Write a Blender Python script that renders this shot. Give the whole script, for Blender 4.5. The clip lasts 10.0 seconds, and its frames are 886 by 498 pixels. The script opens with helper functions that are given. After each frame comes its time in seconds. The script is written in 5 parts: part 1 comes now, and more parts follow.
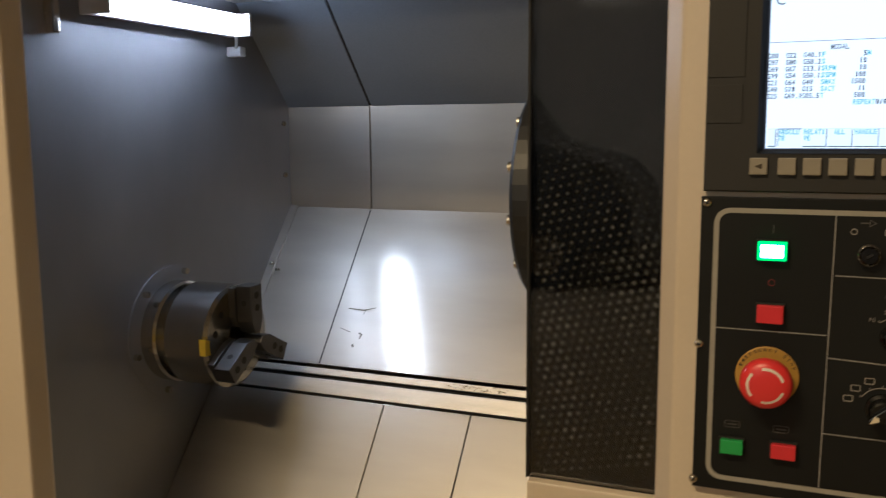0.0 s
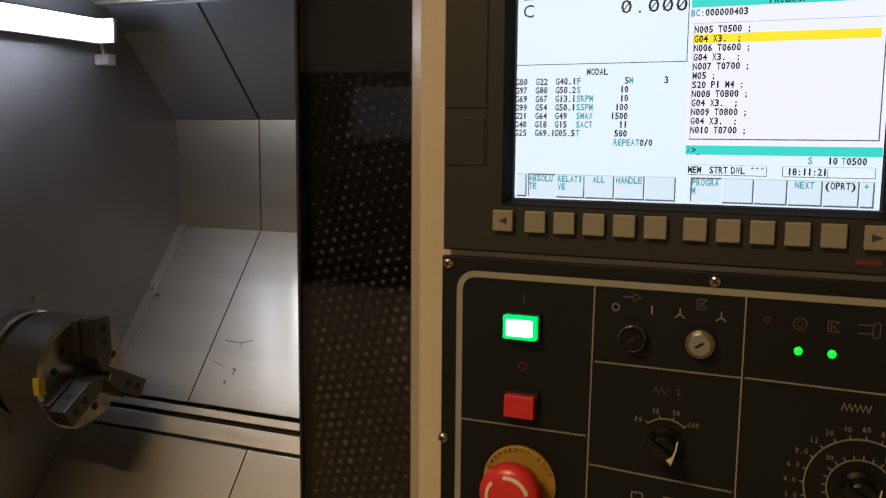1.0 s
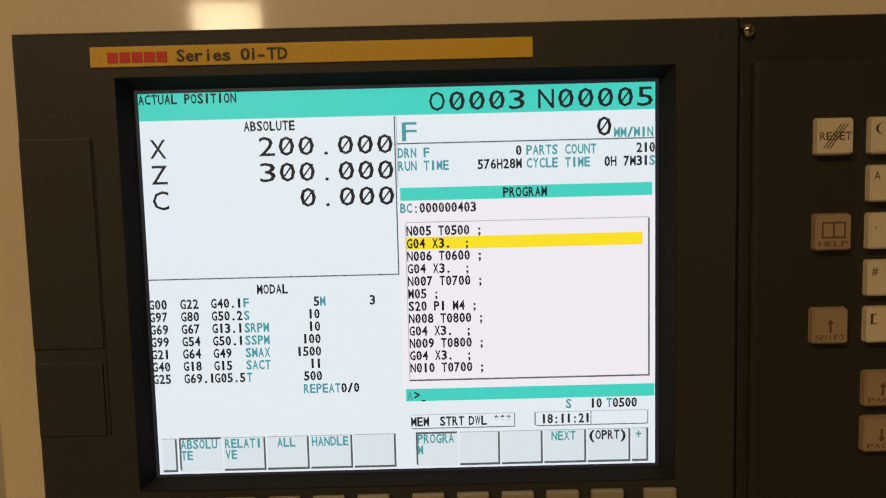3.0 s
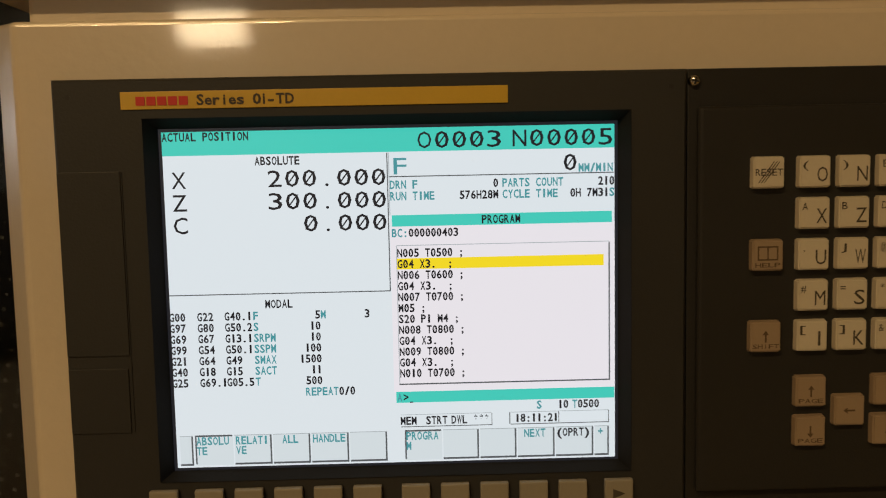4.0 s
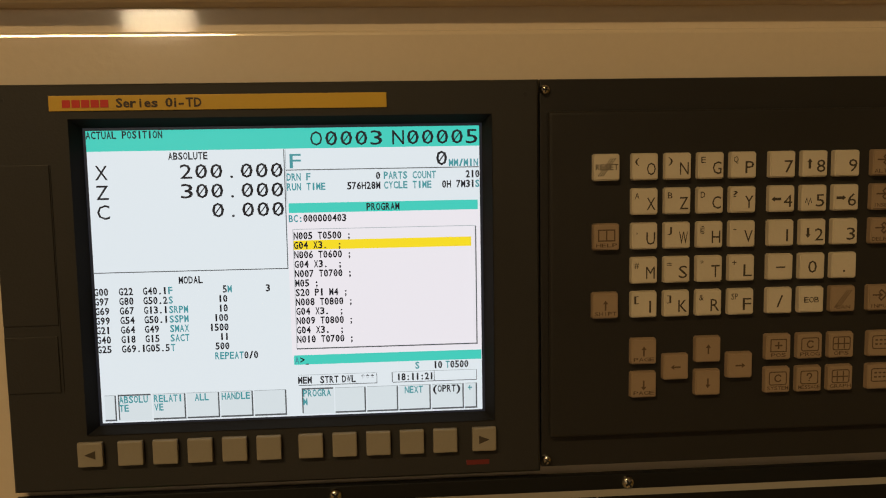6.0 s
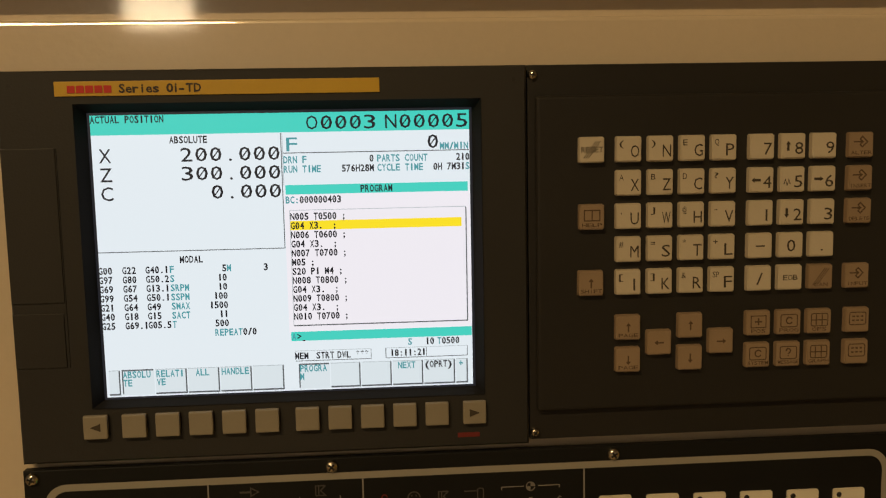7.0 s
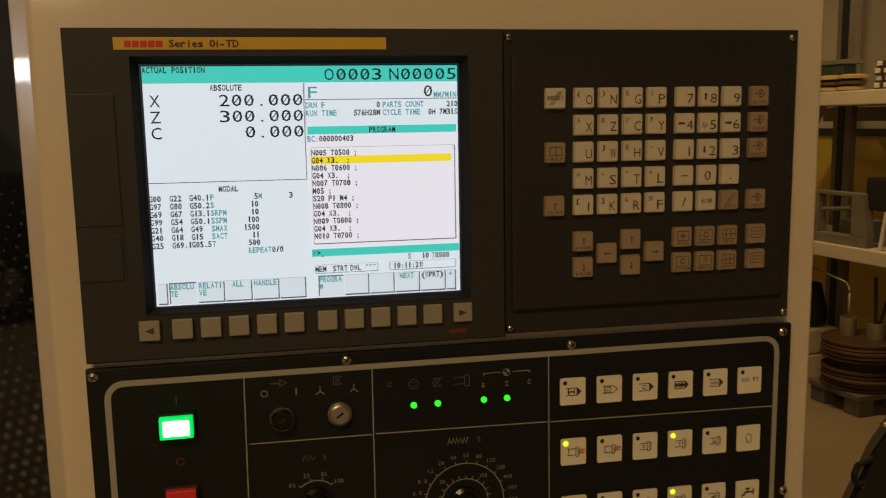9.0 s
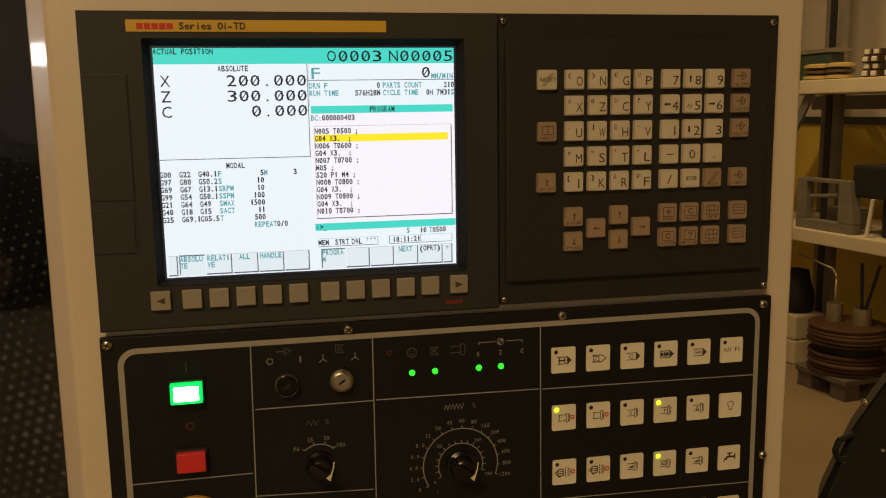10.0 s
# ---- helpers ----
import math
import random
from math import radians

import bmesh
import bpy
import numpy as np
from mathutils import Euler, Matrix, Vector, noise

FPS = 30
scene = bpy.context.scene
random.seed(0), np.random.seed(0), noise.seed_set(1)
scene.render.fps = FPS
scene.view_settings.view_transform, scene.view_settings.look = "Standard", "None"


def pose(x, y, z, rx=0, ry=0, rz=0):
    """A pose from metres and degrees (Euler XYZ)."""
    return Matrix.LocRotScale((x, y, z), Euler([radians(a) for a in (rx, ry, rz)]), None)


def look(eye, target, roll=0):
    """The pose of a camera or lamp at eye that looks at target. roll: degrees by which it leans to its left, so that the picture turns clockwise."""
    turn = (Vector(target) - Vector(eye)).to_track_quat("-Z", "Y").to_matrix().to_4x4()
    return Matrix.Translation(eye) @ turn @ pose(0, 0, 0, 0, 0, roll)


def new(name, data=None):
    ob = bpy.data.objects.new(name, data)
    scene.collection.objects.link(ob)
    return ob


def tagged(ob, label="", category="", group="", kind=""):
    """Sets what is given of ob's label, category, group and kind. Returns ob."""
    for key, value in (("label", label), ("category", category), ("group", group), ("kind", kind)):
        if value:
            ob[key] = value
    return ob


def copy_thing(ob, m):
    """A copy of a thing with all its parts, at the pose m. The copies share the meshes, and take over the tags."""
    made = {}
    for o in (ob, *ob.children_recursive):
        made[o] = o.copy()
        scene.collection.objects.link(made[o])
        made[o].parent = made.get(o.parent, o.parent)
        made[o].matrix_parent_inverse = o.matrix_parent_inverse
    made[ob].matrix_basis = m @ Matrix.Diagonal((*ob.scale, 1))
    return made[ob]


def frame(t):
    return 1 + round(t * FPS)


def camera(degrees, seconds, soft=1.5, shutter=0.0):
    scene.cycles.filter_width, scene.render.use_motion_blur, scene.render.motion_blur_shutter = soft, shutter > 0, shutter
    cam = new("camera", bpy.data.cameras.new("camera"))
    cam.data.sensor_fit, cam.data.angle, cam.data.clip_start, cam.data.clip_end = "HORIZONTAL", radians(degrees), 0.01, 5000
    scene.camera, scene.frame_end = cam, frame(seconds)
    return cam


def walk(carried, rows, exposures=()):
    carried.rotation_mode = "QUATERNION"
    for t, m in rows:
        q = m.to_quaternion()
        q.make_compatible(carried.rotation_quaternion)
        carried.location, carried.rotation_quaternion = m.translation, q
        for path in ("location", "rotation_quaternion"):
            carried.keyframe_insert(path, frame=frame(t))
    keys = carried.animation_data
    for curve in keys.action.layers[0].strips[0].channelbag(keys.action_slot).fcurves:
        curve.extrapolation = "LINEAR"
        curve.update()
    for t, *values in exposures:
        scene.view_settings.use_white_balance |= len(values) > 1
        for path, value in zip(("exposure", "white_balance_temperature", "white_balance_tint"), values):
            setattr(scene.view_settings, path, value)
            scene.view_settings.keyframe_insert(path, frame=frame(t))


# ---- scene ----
cam = camera(54.0, 10.0, soft=1.1, shutter=0.3)
PATH = [
    (0, (0.076, -0.758, 1.433), (-0.681, 1.074, 1.162), -0.4),
    (0.5, (0.148, -0.654, 1.446), (-0.573, 1.194, 1.188), 0.1),
    (1, (0.221, -0.535, 1.455), (-0.541, 1.296, 1.2), 0.5),
    (1.5, (0.22, -0.452, 1.482), (-0.406, 1.431, 1.237), -0.1),
    (2, (0.176, -0.383, 1.53), (-0.014, 1.594, 1.29), -0.7),
    (2.5, (0.167, -0.352, 1.539), (0.136, 1.636, 1.322), -1.5),
    (3, (0.171, -0.358, 1.548), (0.169, 1.632, 1.344), -1.4),
    (3.2, (0.17, -0.365, 1.551), (0.17, 1.627, 1.368), -1.4),
    (4.3, (0.17, -0.433, 1.564), (0.227, 1.557, 1.374), -1.0),
    (4.5, (0.175, -0.452, 1.567), (0.248, 1.538, 1.376), -0.9),
    (5, (0.189, -0.479, 1.566), (0.316, 1.509, 1.386), -0.9),
    (5.5, (0.2, -0.479, 1.563), (0.342, 1.506, 1.36), -0.9),
    (7, (0.208, -0.499, 1.555), (0.346, 1.484, 1.329), -1.1),
    (7.5, (0.216, -0.529, 1.544), (0.338, 1.45, 1.281), -0.6),
    (8, (0.203, -0.556, 1.546), (0.365, 1.417, 1.259), -0.5),
    (8.5, (0.141, -0.575, 1.542), (0.411, 1.388, 1.269), -1.3),
    (9, (0.128, -0.607, 1.538), (0.507, 1.336, 1.25), -1.0),
    (9.5, (0.124, -0.629, 1.534), (0.534, 1.305, 1.232), -0.8),
    (10, (0.117, -0.637, 1.532), (0.516, 1.298, 1.218), -0.9),
]
EXPOSURES = [(0.0, 0.5, 5200, 10), (0.7, 0.2, 5600, 10), (1.5, -0.2, 6400, 10), (2.0, -0.45, 6450, 10), (2.4, -0.2, 6500, 10), (3.0, -0.08, 6500, 10), (4.3, -0.22, 6550, 10), (5.0, -0.18, 6550, 10), (7.0, -0.08, 6500, 10), (8.0, 0.02, 6500, 10), (8.5, -0.16, 6450, 10), (9.0, -0.22, 6450, 10), (10.0, 0.06, 6500, 10)]
walk(cam, [(t, look(eye, target, roll)) for t, eye, target, roll in PATH], EXPOSURES)

# ---------------------------------------------------------------- light
world = bpy.data.worlds.new("world")
scene.world = world
world.use_nodes = True
world.node_tree.nodes["Background"].inputs[0].default_value = (0.9, 0.75, 0.55, 1)
world.node_tree.nodes["Background"].inputs[1].default_value = 0.05


def area_lamp(name, m, sx, sy, watts, color):
    data = bpy.data.lights.new(name, "AREA")
    data.shape, data.size, data.size_y, data.energy, data.color = "RECTANGLE", sx, sy, watts, color
    ob = new(name, data)
    ob.matrix_world = m
    return ob


WARM = (1.0, 0.665, 0.30)
area_lamp("unseen_workshop_light", pose(-0.9, -2.1, 3.42), 1.2, 0.12, 70, WARM)
area_lamp("unseen_workshop_light", pose(-1.40, -6.2, 2.62, rx=62), 0.5, 0.26, 13, (1.0, 0.78, 0.48))
# added lamp, aimed at the van's side so it shows in the door glass
area_lamp("unseen_workshop_light", pose(-2.6, -4.9, 3.3, rx=-50), 1.2, 0.12, 90, (1.0, 0.90, 0.78))
area_lamp("unseen_workshop_light", pose(2.1, 2.9, 3.42), 1.2, 0.12, 44, WARM)


# ---------------------------------------------------------------- materials
def mat(name, color, rough=0.5, metal=0.0, vary=0.12, scale=6.0, fine=180.0, bump=0.05, coat=0.0, spread=(1, 1, 1), rough_vary=0.12, island=0.0, spec=0.5):
    """Principled surface with stains at one scale, grain at another and a fine relief."""
    m = bpy.data.materials.new(name)
    m.use_nodes = True
    nt = m.node_tree
    n, link = nt.nodes, nt.links
    b = n["Principled BSDF"]
    tc = n.new("ShaderNodeTexCoord")
    mp = n.new("ShaderNodeMapping")
    mp.inputs["Scale"].default_value = spread
    link.new(tc.outputs["Object"], mp.inputs["Vector"])
    big, small = n.new("ShaderNodeTexNoise"), n.new("ShaderNodeTexNoise")
    big.inputs["Scale"].default_value, big.inputs["Detail"].default_value = scale, 6
    small.inputs["Scale"].default_value, small.inputs["Detail"].default_value = fine, 3
    for t in (big, small):
        link.new(mp.outputs[0], t.inputs["Vector"])
    both = n.new("ShaderNodeMath")
    both.operation = "MULTIPLY_ADD"
    both.inputs[1].default_value = 0.35
    link.new(small.outputs["Fac"], both.inputs[0])
    link.new(big.outputs["Fac"], both.inputs[2])
    ramp = n.new("ShaderNodeMapRange")
    ramp.inputs["From Min"].default_value, ramp.inputs["From Max"].default_value = 0.4, 0.95
    ramp.inputs["To Min"].default_value, ramp.inputs["To Max"].default_value = 1 - vary, 1 + vary
    link.new(both.outputs[0], ramp.inputs["Value"])
    mul = n.new("ShaderNodeMix")
    mul.data_type, mul.blend_type = "RGBA", "MULTIPLY"
    mul.inputs[0].default_value = 1
    mul.inputs[6].default_value = (*color, 1)
    last = ramp.outputs[0]
    if island:
        geo, isl = n.new("ShaderNodeNewGeometry"), n.new("ShaderNodeMapRange")
        isl.inputs["To Min"].default_value, isl.inputs["To Max"].default_value = 1 - island, 1 + island
        link.new(geo.outputs["Random Per Island"], isl.inputs["Value"])
        both2 = n.new("ShaderNodeMath")
        both2.operation = "MULTIPLY"
        link.new(last, both2.inputs[0])
        link.new(isl.outputs[0], both2.inputs[1])
        last = both2.outputs[0]
    link.new(last, mul.inputs[7])
    link.new(mul.outputs[2], b.inputs["Base Color"])
    rr = n.new("ShaderNodeMapRange")
    rr.inputs["To Min"].default_value, rr.inputs["To Max"].default_value = max(0.02, rough - rough_vary), min(1, rough + rough_vary)
    link.new(big.outputs["Fac"], rr.inputs["Value"])
    link.new(rr.outputs[0], b.inputs["Roughness"])
    b.inputs["Metallic"].default_value = metal
    b.inputs["Specular IOR Level"].default_value = spec
    b.inputs["Coat Weight"].default_value = coat
    b.inputs["Coat Roughness"].default_value = 0.06
    if bump:
        bp = n.new("ShaderNodeBump")
        bp.inputs["Strength"].default_value, bp.inputs["Distance"].default_value = bump, 0.001
        link.new(small.outputs["Fac"], bp.inputs["Height"])
        link.new(bp.outputs[0], b.inputs["Normal"])
    return m


def glow(name, color, strength, base=None):
    m = bpy.data.materials.new(name)
    m.use_nodes = True
    b = m.node_tree.nodes["Principled BSDF"]
    b.inputs["Base Color"].default_value = (*(base or color), 1)
    b.inputs["Roughness"].default_value = 0.3
    b.inputs["Emission Color"].default_value = (*color, 1)
    b.inputs["Emission Strength"].default_value = strength
    return m


PAINT = mat("beige_powder_coat", (0.62, 0.535, 0.415), 0.34, 0, 0.05, 4, 240, 0.15, coat=0.8)
def two_gloss(name, color, sharp, soft, share, vary=0.10, scale=3.0, spread=(1, 1, 1), brush=260.0):
    """Worn sheet steel: a sharp reflection over a broad haze, with smears and a brushed grain."""
    m = bpy.data.materials.new(name)
    m.use_nodes = True
    nt = m.node_tree
    n, link = nt.nodes, nt.links
    a = n["Principled BSDF"]
    b = n.new("ShaderNodeBsdfPrincipled")
    tc, mp = n.new("ShaderNodeTexCoord"), n.new("ShaderNodeMapping")
    mp.inputs["Scale"].default_value = spread
    link.new(tc.outputs["Object"], mp.inputs["Vector"])
    smear, grain = n.new("ShaderNodeTexNoise"), n.new("ShaderNodeTexNoise")
    smear.inputs["Scale"].default_value, smear.inputs["Detail"].default_value = scale, 7
    grain.inputs["Scale"].default_value, grain.inputs["Detail"].default_value = brush, 3
    link.new(mp.outputs[0], smear.inputs["Vector"]), link.new(mp.outputs[0], grain.inputs["Vector"])
    tone = n.new("ShaderNodeMapRange")
    tone.inputs["From Min"].default_value, tone.inputs["From Max"].default_value = 0.3, 0.7
    tone.inputs["To Min"].default_value, tone.inputs["To Max"].default_value = 1 - vary, 1 + vary
    link.new(smear.outputs["Fac"], tone.inputs["Value"])
    mul = n.new("ShaderNodeMix")
    mul.data_type, mul.blend_type = "RGBA", "MULTIPLY"
    mul.inputs[0].default_value, mul.inputs[6].default_value = 1, (*color, 1)
    link.new(tone.outputs[0], mul.inputs[7])
    bump = n.new("ShaderNodeBump")
    bump.inputs["Strength"].default_value, bump.inputs["Distance"].default_value = 0.08, 0.001
    link.new(grain.outputs["Fac"], bump.inputs["Height"])
    for sh, r in ((a, sharp), (b, soft)):
        rr = n.new("ShaderNodeMapRange")
        rr.inputs["To Min"].default_value, rr.inputs["To Max"].default_value = r * 0.75, r * 1.25
        link.new(smear.outputs["Fac"], rr.inputs["Value"])
        link.new(rr.outputs[0], sh.inputs["Roughness"])
        link.new(mul.outputs[2], sh.inputs["Base Color"])
        link.new(bump.outputs[0], sh.inputs["Normal"])
        sh.inputs["Metallic"].default_value = 1.0
    mix = n.new("ShaderNodeMixShader")
    mix.inputs[0].default_value = share
    link.new(a.outputs[0], mix.inputs[1]), link.new(b.outputs[0], mix.inputs[2])
    link.new(mix.outputs[0], n["Material Output"].inputs[0])
    return m


PAINT_DULL = mat("beige_paint_inside", (0.50, 0.46, 0.37), 0.5, 0, 0.08, 5, 300, 0.08)
DARK = mat("dark_grey_plastic", (0.0232, 0.0228, 0.0218), 0.55, 0, 0.10, 9, 900, 0.12, spec=0.4)
PLATE = mat("dark_grey_key_plate", (0.0195, 0.0184, 0.0168), 0.48, 0, 0.10, 9, 900, 0.12, spec=0.35)
DARKER = mat("bezel_plastic", (0.0130, 0.0124, 0.0112), 0.7, 0, 0.1, 9, 900, 0.1, spec=0.08)
BLACK = mat("black_overlay_film", (0.0058, 0.0064, 0.0064), 0.5, 0, 0.18, 10, 700, 0.08, spec=0.3)
BLACK_METAL = mat("black_painted_sheet", (0.015, 0.016, 0.017), 0.45, 0, 0.25, 5, 260, 0.08)
RUBBER = mat("black_rubber", (0.010, 0.010, 0.010), 0.7, 0, 0.2, 20, 400, 0.1)
STEEL = two_gloss("brushed_stainless", (0.60, 0.57, 0.515), 0.14, 0.48, 0.62, 0.11, 3.5, (0.6, 3, 3))
# darker and bluer base colour than the bed covers' steel
STEEL_WALL = two_gloss("blue_grey_stainless_wall", (0.425, 0.432, 0.465), 0.24, 0.66, 0.66, 0.18, 3.0, (1, 1, 0.6))
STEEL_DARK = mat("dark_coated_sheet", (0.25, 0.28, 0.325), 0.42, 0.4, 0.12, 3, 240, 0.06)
RAILM = mat("ground_rail_steel", (0.55, 0.53, 0.49), 0.48, 1.0, 0.18, 12, 300, 0.1, spread=(0.4, 4, 4))
# near-black tone for the cover seams and the rail gap
GROOVE = mat("near_black_groove", (0.014, 0.013, 0.012), 0.7, 0, 0.3, 20, 200, 0.2)
CHUCKM = mat("turned_steel", (0.46, 0.45, 0.42), 0.20, 1.0, 0.06, 14, 500, 0.03, spread=(8, 0.6, 0.6), rough_vary=0.05)
JAWM = mat("hardened_jaw_steel", (0.13, 0.13, 0.13), 0.42, 1.0, 0.16, 16, 400, 0.1)
HOLE = mat("dark_bolt_hole", (0.01, 0.01, 0.01), 0.6, 0, 0.1, 20, 300, 0)
CHROME = mat("nickel_screw", (0.62, 0.58, 0.50), 0.22, 1.0, 0.12, 60, 900, 0.04)
YELLOW = mat("yellow_strip", (0.58, 0.375, 0.03), 0.42, 0, 0.06, 20, 700, 0.03)
YELLOW_MARK = mat("yellow_paint_mark", (0.75, 0.55, 0.03), 0.5, 0, 0.15, 60, 600, 0.1)
RED_INK = mat("red_print", (0.55, 0.03, 0.02), 0.5, 0, 0.05, 30, 500, 0)
DIM_RED = mat("dim_red_print", (0.16, 0.018, 0.015), 0.5, 0, 0.05, 30, 500, 0)
DARK_INK = mat("dark_print", (0.05, 0.035, 0.02), 0.5, 0, 0.05, 30, 500, 0)
LINE_GREY = mat("light_grey_print", (0.31, 0.295, 0.255), 0.5, 0, 0.06, 30, 500, 0.02)
THIN_GREY = mat("grey_line_print", (0.27, 0.265, 0.25), 0.5, 0, 0.06, 30, 500, 0)
FAINT = mat("faint_symbol_print", (0.078, 0.073, 0.068), 0.5, 0, 0.1, 30, 500, 0)
WHITE_INK = mat("white_number_print", (0.26, 0.245, 0.22), 0.5, 0, 0.06, 30, 500, 0)
KEY_LIGHT = mat("cream_key_plastic", (0.56, 0.505, 0.405), 0.45, 0, 0.06, 40, 900, 0.06)
KEY_TAN = mat("tan_key_plastic", (0.30, 0.222, 0.15), 0.45, 0, 0.06, 40, 900, 0.06)
KEY_SOFT = mat("grey_soft_key", (0.265, 0.240, 0.19), 0.5, 0, 0.06, 40, 900, 0.06)
KEY_OP = mat("ivory_membrane_key", (0.74, 0.695, 0.575), 0.4, 0, 0.05, 40, 900, 0.05)
KEY_INK = mat("key_legend_ink", (0.066, 0.055, 0.041), 0.7, 0, 0.05, 40, 500, 0, spec=0.15)
KEY_INK_TAN = mat("tan_key_legend_ink", (0.105, 0.070, 0.042), 0.6, 0, 0.05, 40, 500, 0, spec=0.2)
RED_CAP = mat("red_lens", (0.62, 0.025, 0.03), 0.32, 0, 0.05, 40, 500, 0.02, coat=0.3)
GREEN_CAP = mat("green_lens", (0.03, 0.34, 0.07), 0.32, 0, 0.05, 40, 500, 0.02, coat=0.3)
RED_MUSH = mat("red_mushroom_plastic", (0.66, 0.03, 0.025), 0.34, 0, 0.06, 20, 600, 0.03, coat=0.3)
WHITE_MARK = mat("white_arrow_print", (0.75, 0.68, 0.6), 0.45, 0, 0.05, 30, 500, 0)
PALE_METAL = mat("satin_key_switch", (0.50, 0.47, 0.41), 0.36, 1.0, 0.1, 40, 800, 0.05)
CREAM_POINTER = mat("cream_pointer_paint", (0.70, 0.62, 0.46), 0.5, 0, 0.05, 60, 500, 0)
SCREEN_WHITE = glow("screen_white", (0.80, 0.875, 0.925), 1.0, (0.02, 0.02, 0.02))
SCREEN_PINK = glow("screen_program_white", (0.90, 0.87, 0.93), 1.0, (0.02, 0.02, 0.02))
SCREEN_TEAL = glow("screen_teal", (0.055, 0.66, 0.55), 1.0, (0.02, 0.02, 0.02))
SCREEN_YELLOW = glow("screen_yellow", (1.0, 0.78, 0.02), 1.0, (0.02, 0.02, 0.02))
SCREEN_INK = glow("screen_black", (0.012, 0.014, 0.02), 1.0, (0.01, 0.01, 0.01))
SCREEN_MID = glow("screen_mid_grey", (0.42, 0.47, 0.50), 1.0, (0.01, 0.01, 0.01))
SCREEN_KEY = glow("screen_key_grey", (0.72, 0.80, 0.84), 1.0, (0.02, 0.02, 0.02))
SCREEN_TEAL_INK = glow("screen_teal_ink", (0.07, 0.33, 0.37), 1.0, (0.01, 0.01, 0.01))
SCREEN_SHADE = glow("screen_shade", (0.10, 0.11, 0.12), 1.0, (0.01, 0.01, 0.01))
LED_GREEN = glow("green_led", (0.03, 0.9, 0.03), 1.3)
LED_YELLOW = glow("yellow_led", (0.66, 0.95, 0.02), 1.4)
LAMP_CORE = glow("lit_button_core", (0.75, 1.0, 0.80), 3.2)
LAMP_GREEN = glow("lit_green_button", (0.0, 0.70, 0.11), 1.15)
SCUFF = mat("dark_scuff", (0.13, 0.115, 0.095), 0.6, 0.3, 0.3, 40, 400, 0.1)
SWARF = mat("brown_metal_chips", (0.20, 0.15, 0.09), 0.5, 0.6, 0.3, 60, 500, 0.1)
TUBE = glow("white_lamp_tube", (0.95, 0.955, 0.97), 15.0)
SHADE_WHITE = mat("lamp_end_cap", (0.5, 0.5, 0.5), 0.4, 0, 0.1, 30, 400, 0.05)
FLOORM = mat("workshop_concrete", (0.29, 0.222, 0.135), 0.5, 0, 0.22, 1.3, 60, 0.2)
WALLM = mat("plaster_wall", (0.68, 0.62, 0.52), 0.8, 0, 0.12, 1.2, 40, 0.15)
WALL_YELLOW = mat("yellow_wall_paint", (0.68, 0.50, 0.07), 0.7, 0, 0.14, 1.5, 40, 0.15)
CEILM = mat("ceiling_board", (0.42, 0.40, 0.36), 0.85, 0, 0.1, 1, 40, 0.1)
RACKM = mat("grey_rack_steel", (0.22, 0.20, 0.17), 0.5, 0.2, 0.15, 6, 200, 0.08)
SHELFM = mat("pale_shelf_board", (0.62, 0.55, 0.40), 0.6, 0, 0.12, 4, 120, 0.12)
BROWN_DISC = mat("rusty_disc_rim", (0.085, 0.042, 0.022), 0.6, 0.2, 0.25, 10, 160, 0.2)
DISC_EDGE = mat("worn_disc_edge", (0.20, 0.12, 0.07), 0.5, 0.3, 0.2, 20, 200, 0.15)
WOODM = mat("grey_wood_block", (0.13, 0.11, 0.09), 0.75, 0, 0.2, 8, 120, 0.2, spread=(1, 6, 6))
SACKM = mat("yellow_sanding_disc", (0.50, 0.36, 0.12), 0.75, 0, 0.18, 14, 160, 0.25)
GREENM = mat("dark_green_box", (0.035, 0.06, 0.04), 0.6, 0, 0.15, 10, 200, 0.1)
GREY_BOX = mat("grey_cast_frame", (0.20, 0.178, 0.14), 0.6, 0.1, 0.2, 8, 160, 0.2)
CAN = mat("dull_tin", (0.34, 0.28, 0.18), 0.45, 0.5, 0.2, 12, 200, 0.1)
WHITE_CUP = mat("white_plastic_part", (0.72, 0.66, 0.55), 0.5, 0, 0.08, 20, 300, 0.05)
BROWN_CUP = mat("brown_part", (0.10, 0.065, 0.04), 0.5, 0, 0.15, 20, 300, 0.08)
# light coming through the door's holes, put into a plain grey
HOLE_GREY = mat("perforation_light", (0.38, 0.39, 0.38), 0.6, 0, 0.4, 9, 60, 0, island=0.55)


def pane_glass(name, tint):
    m = bpy.data.materials.new(name)
    m.use_nodes = True
    nt = m.node_tree
    nt.nodes.remove(nt.nodes["Principled BSDF"])
    tr, gl, mx, fr = (nt.nodes.new(k) for k in ("ShaderNodeBsdfTransparent", "ShaderNodeBsdfGlossy", "ShaderNodeMixShader", "ShaderNodeFresnel"))
    tr.inputs[0].default_value = (*tint, 1)
    gl.inputs[0].default_value = (1, 1, 1, 1)
    gl.inputs["Roughness"].default_value = 0.03
    fr.inputs[0].default_value = 1.5
    nt.links.new(fr.outputs[0], mx.inputs[0])
    nt.links.new(tr.outputs[0], mx.inputs[1])
    nt.links.new(gl.outputs[0], mx.inputs[2])
    nt.links.new(mx.outputs[0], nt.nodes["Material Output"].inputs[0])
    return m


SMOKED = pane_glass("smoked_door_glass", (0.42, 0.42, 0.42))


# ---------------------------------------------------------------- building helpers
def thing(name, label, category, group="", kind="", at=(0, 0, 0)):
    ob = new(name)
    ob.location = at
    return tagged(ob, label, category, group, kind)


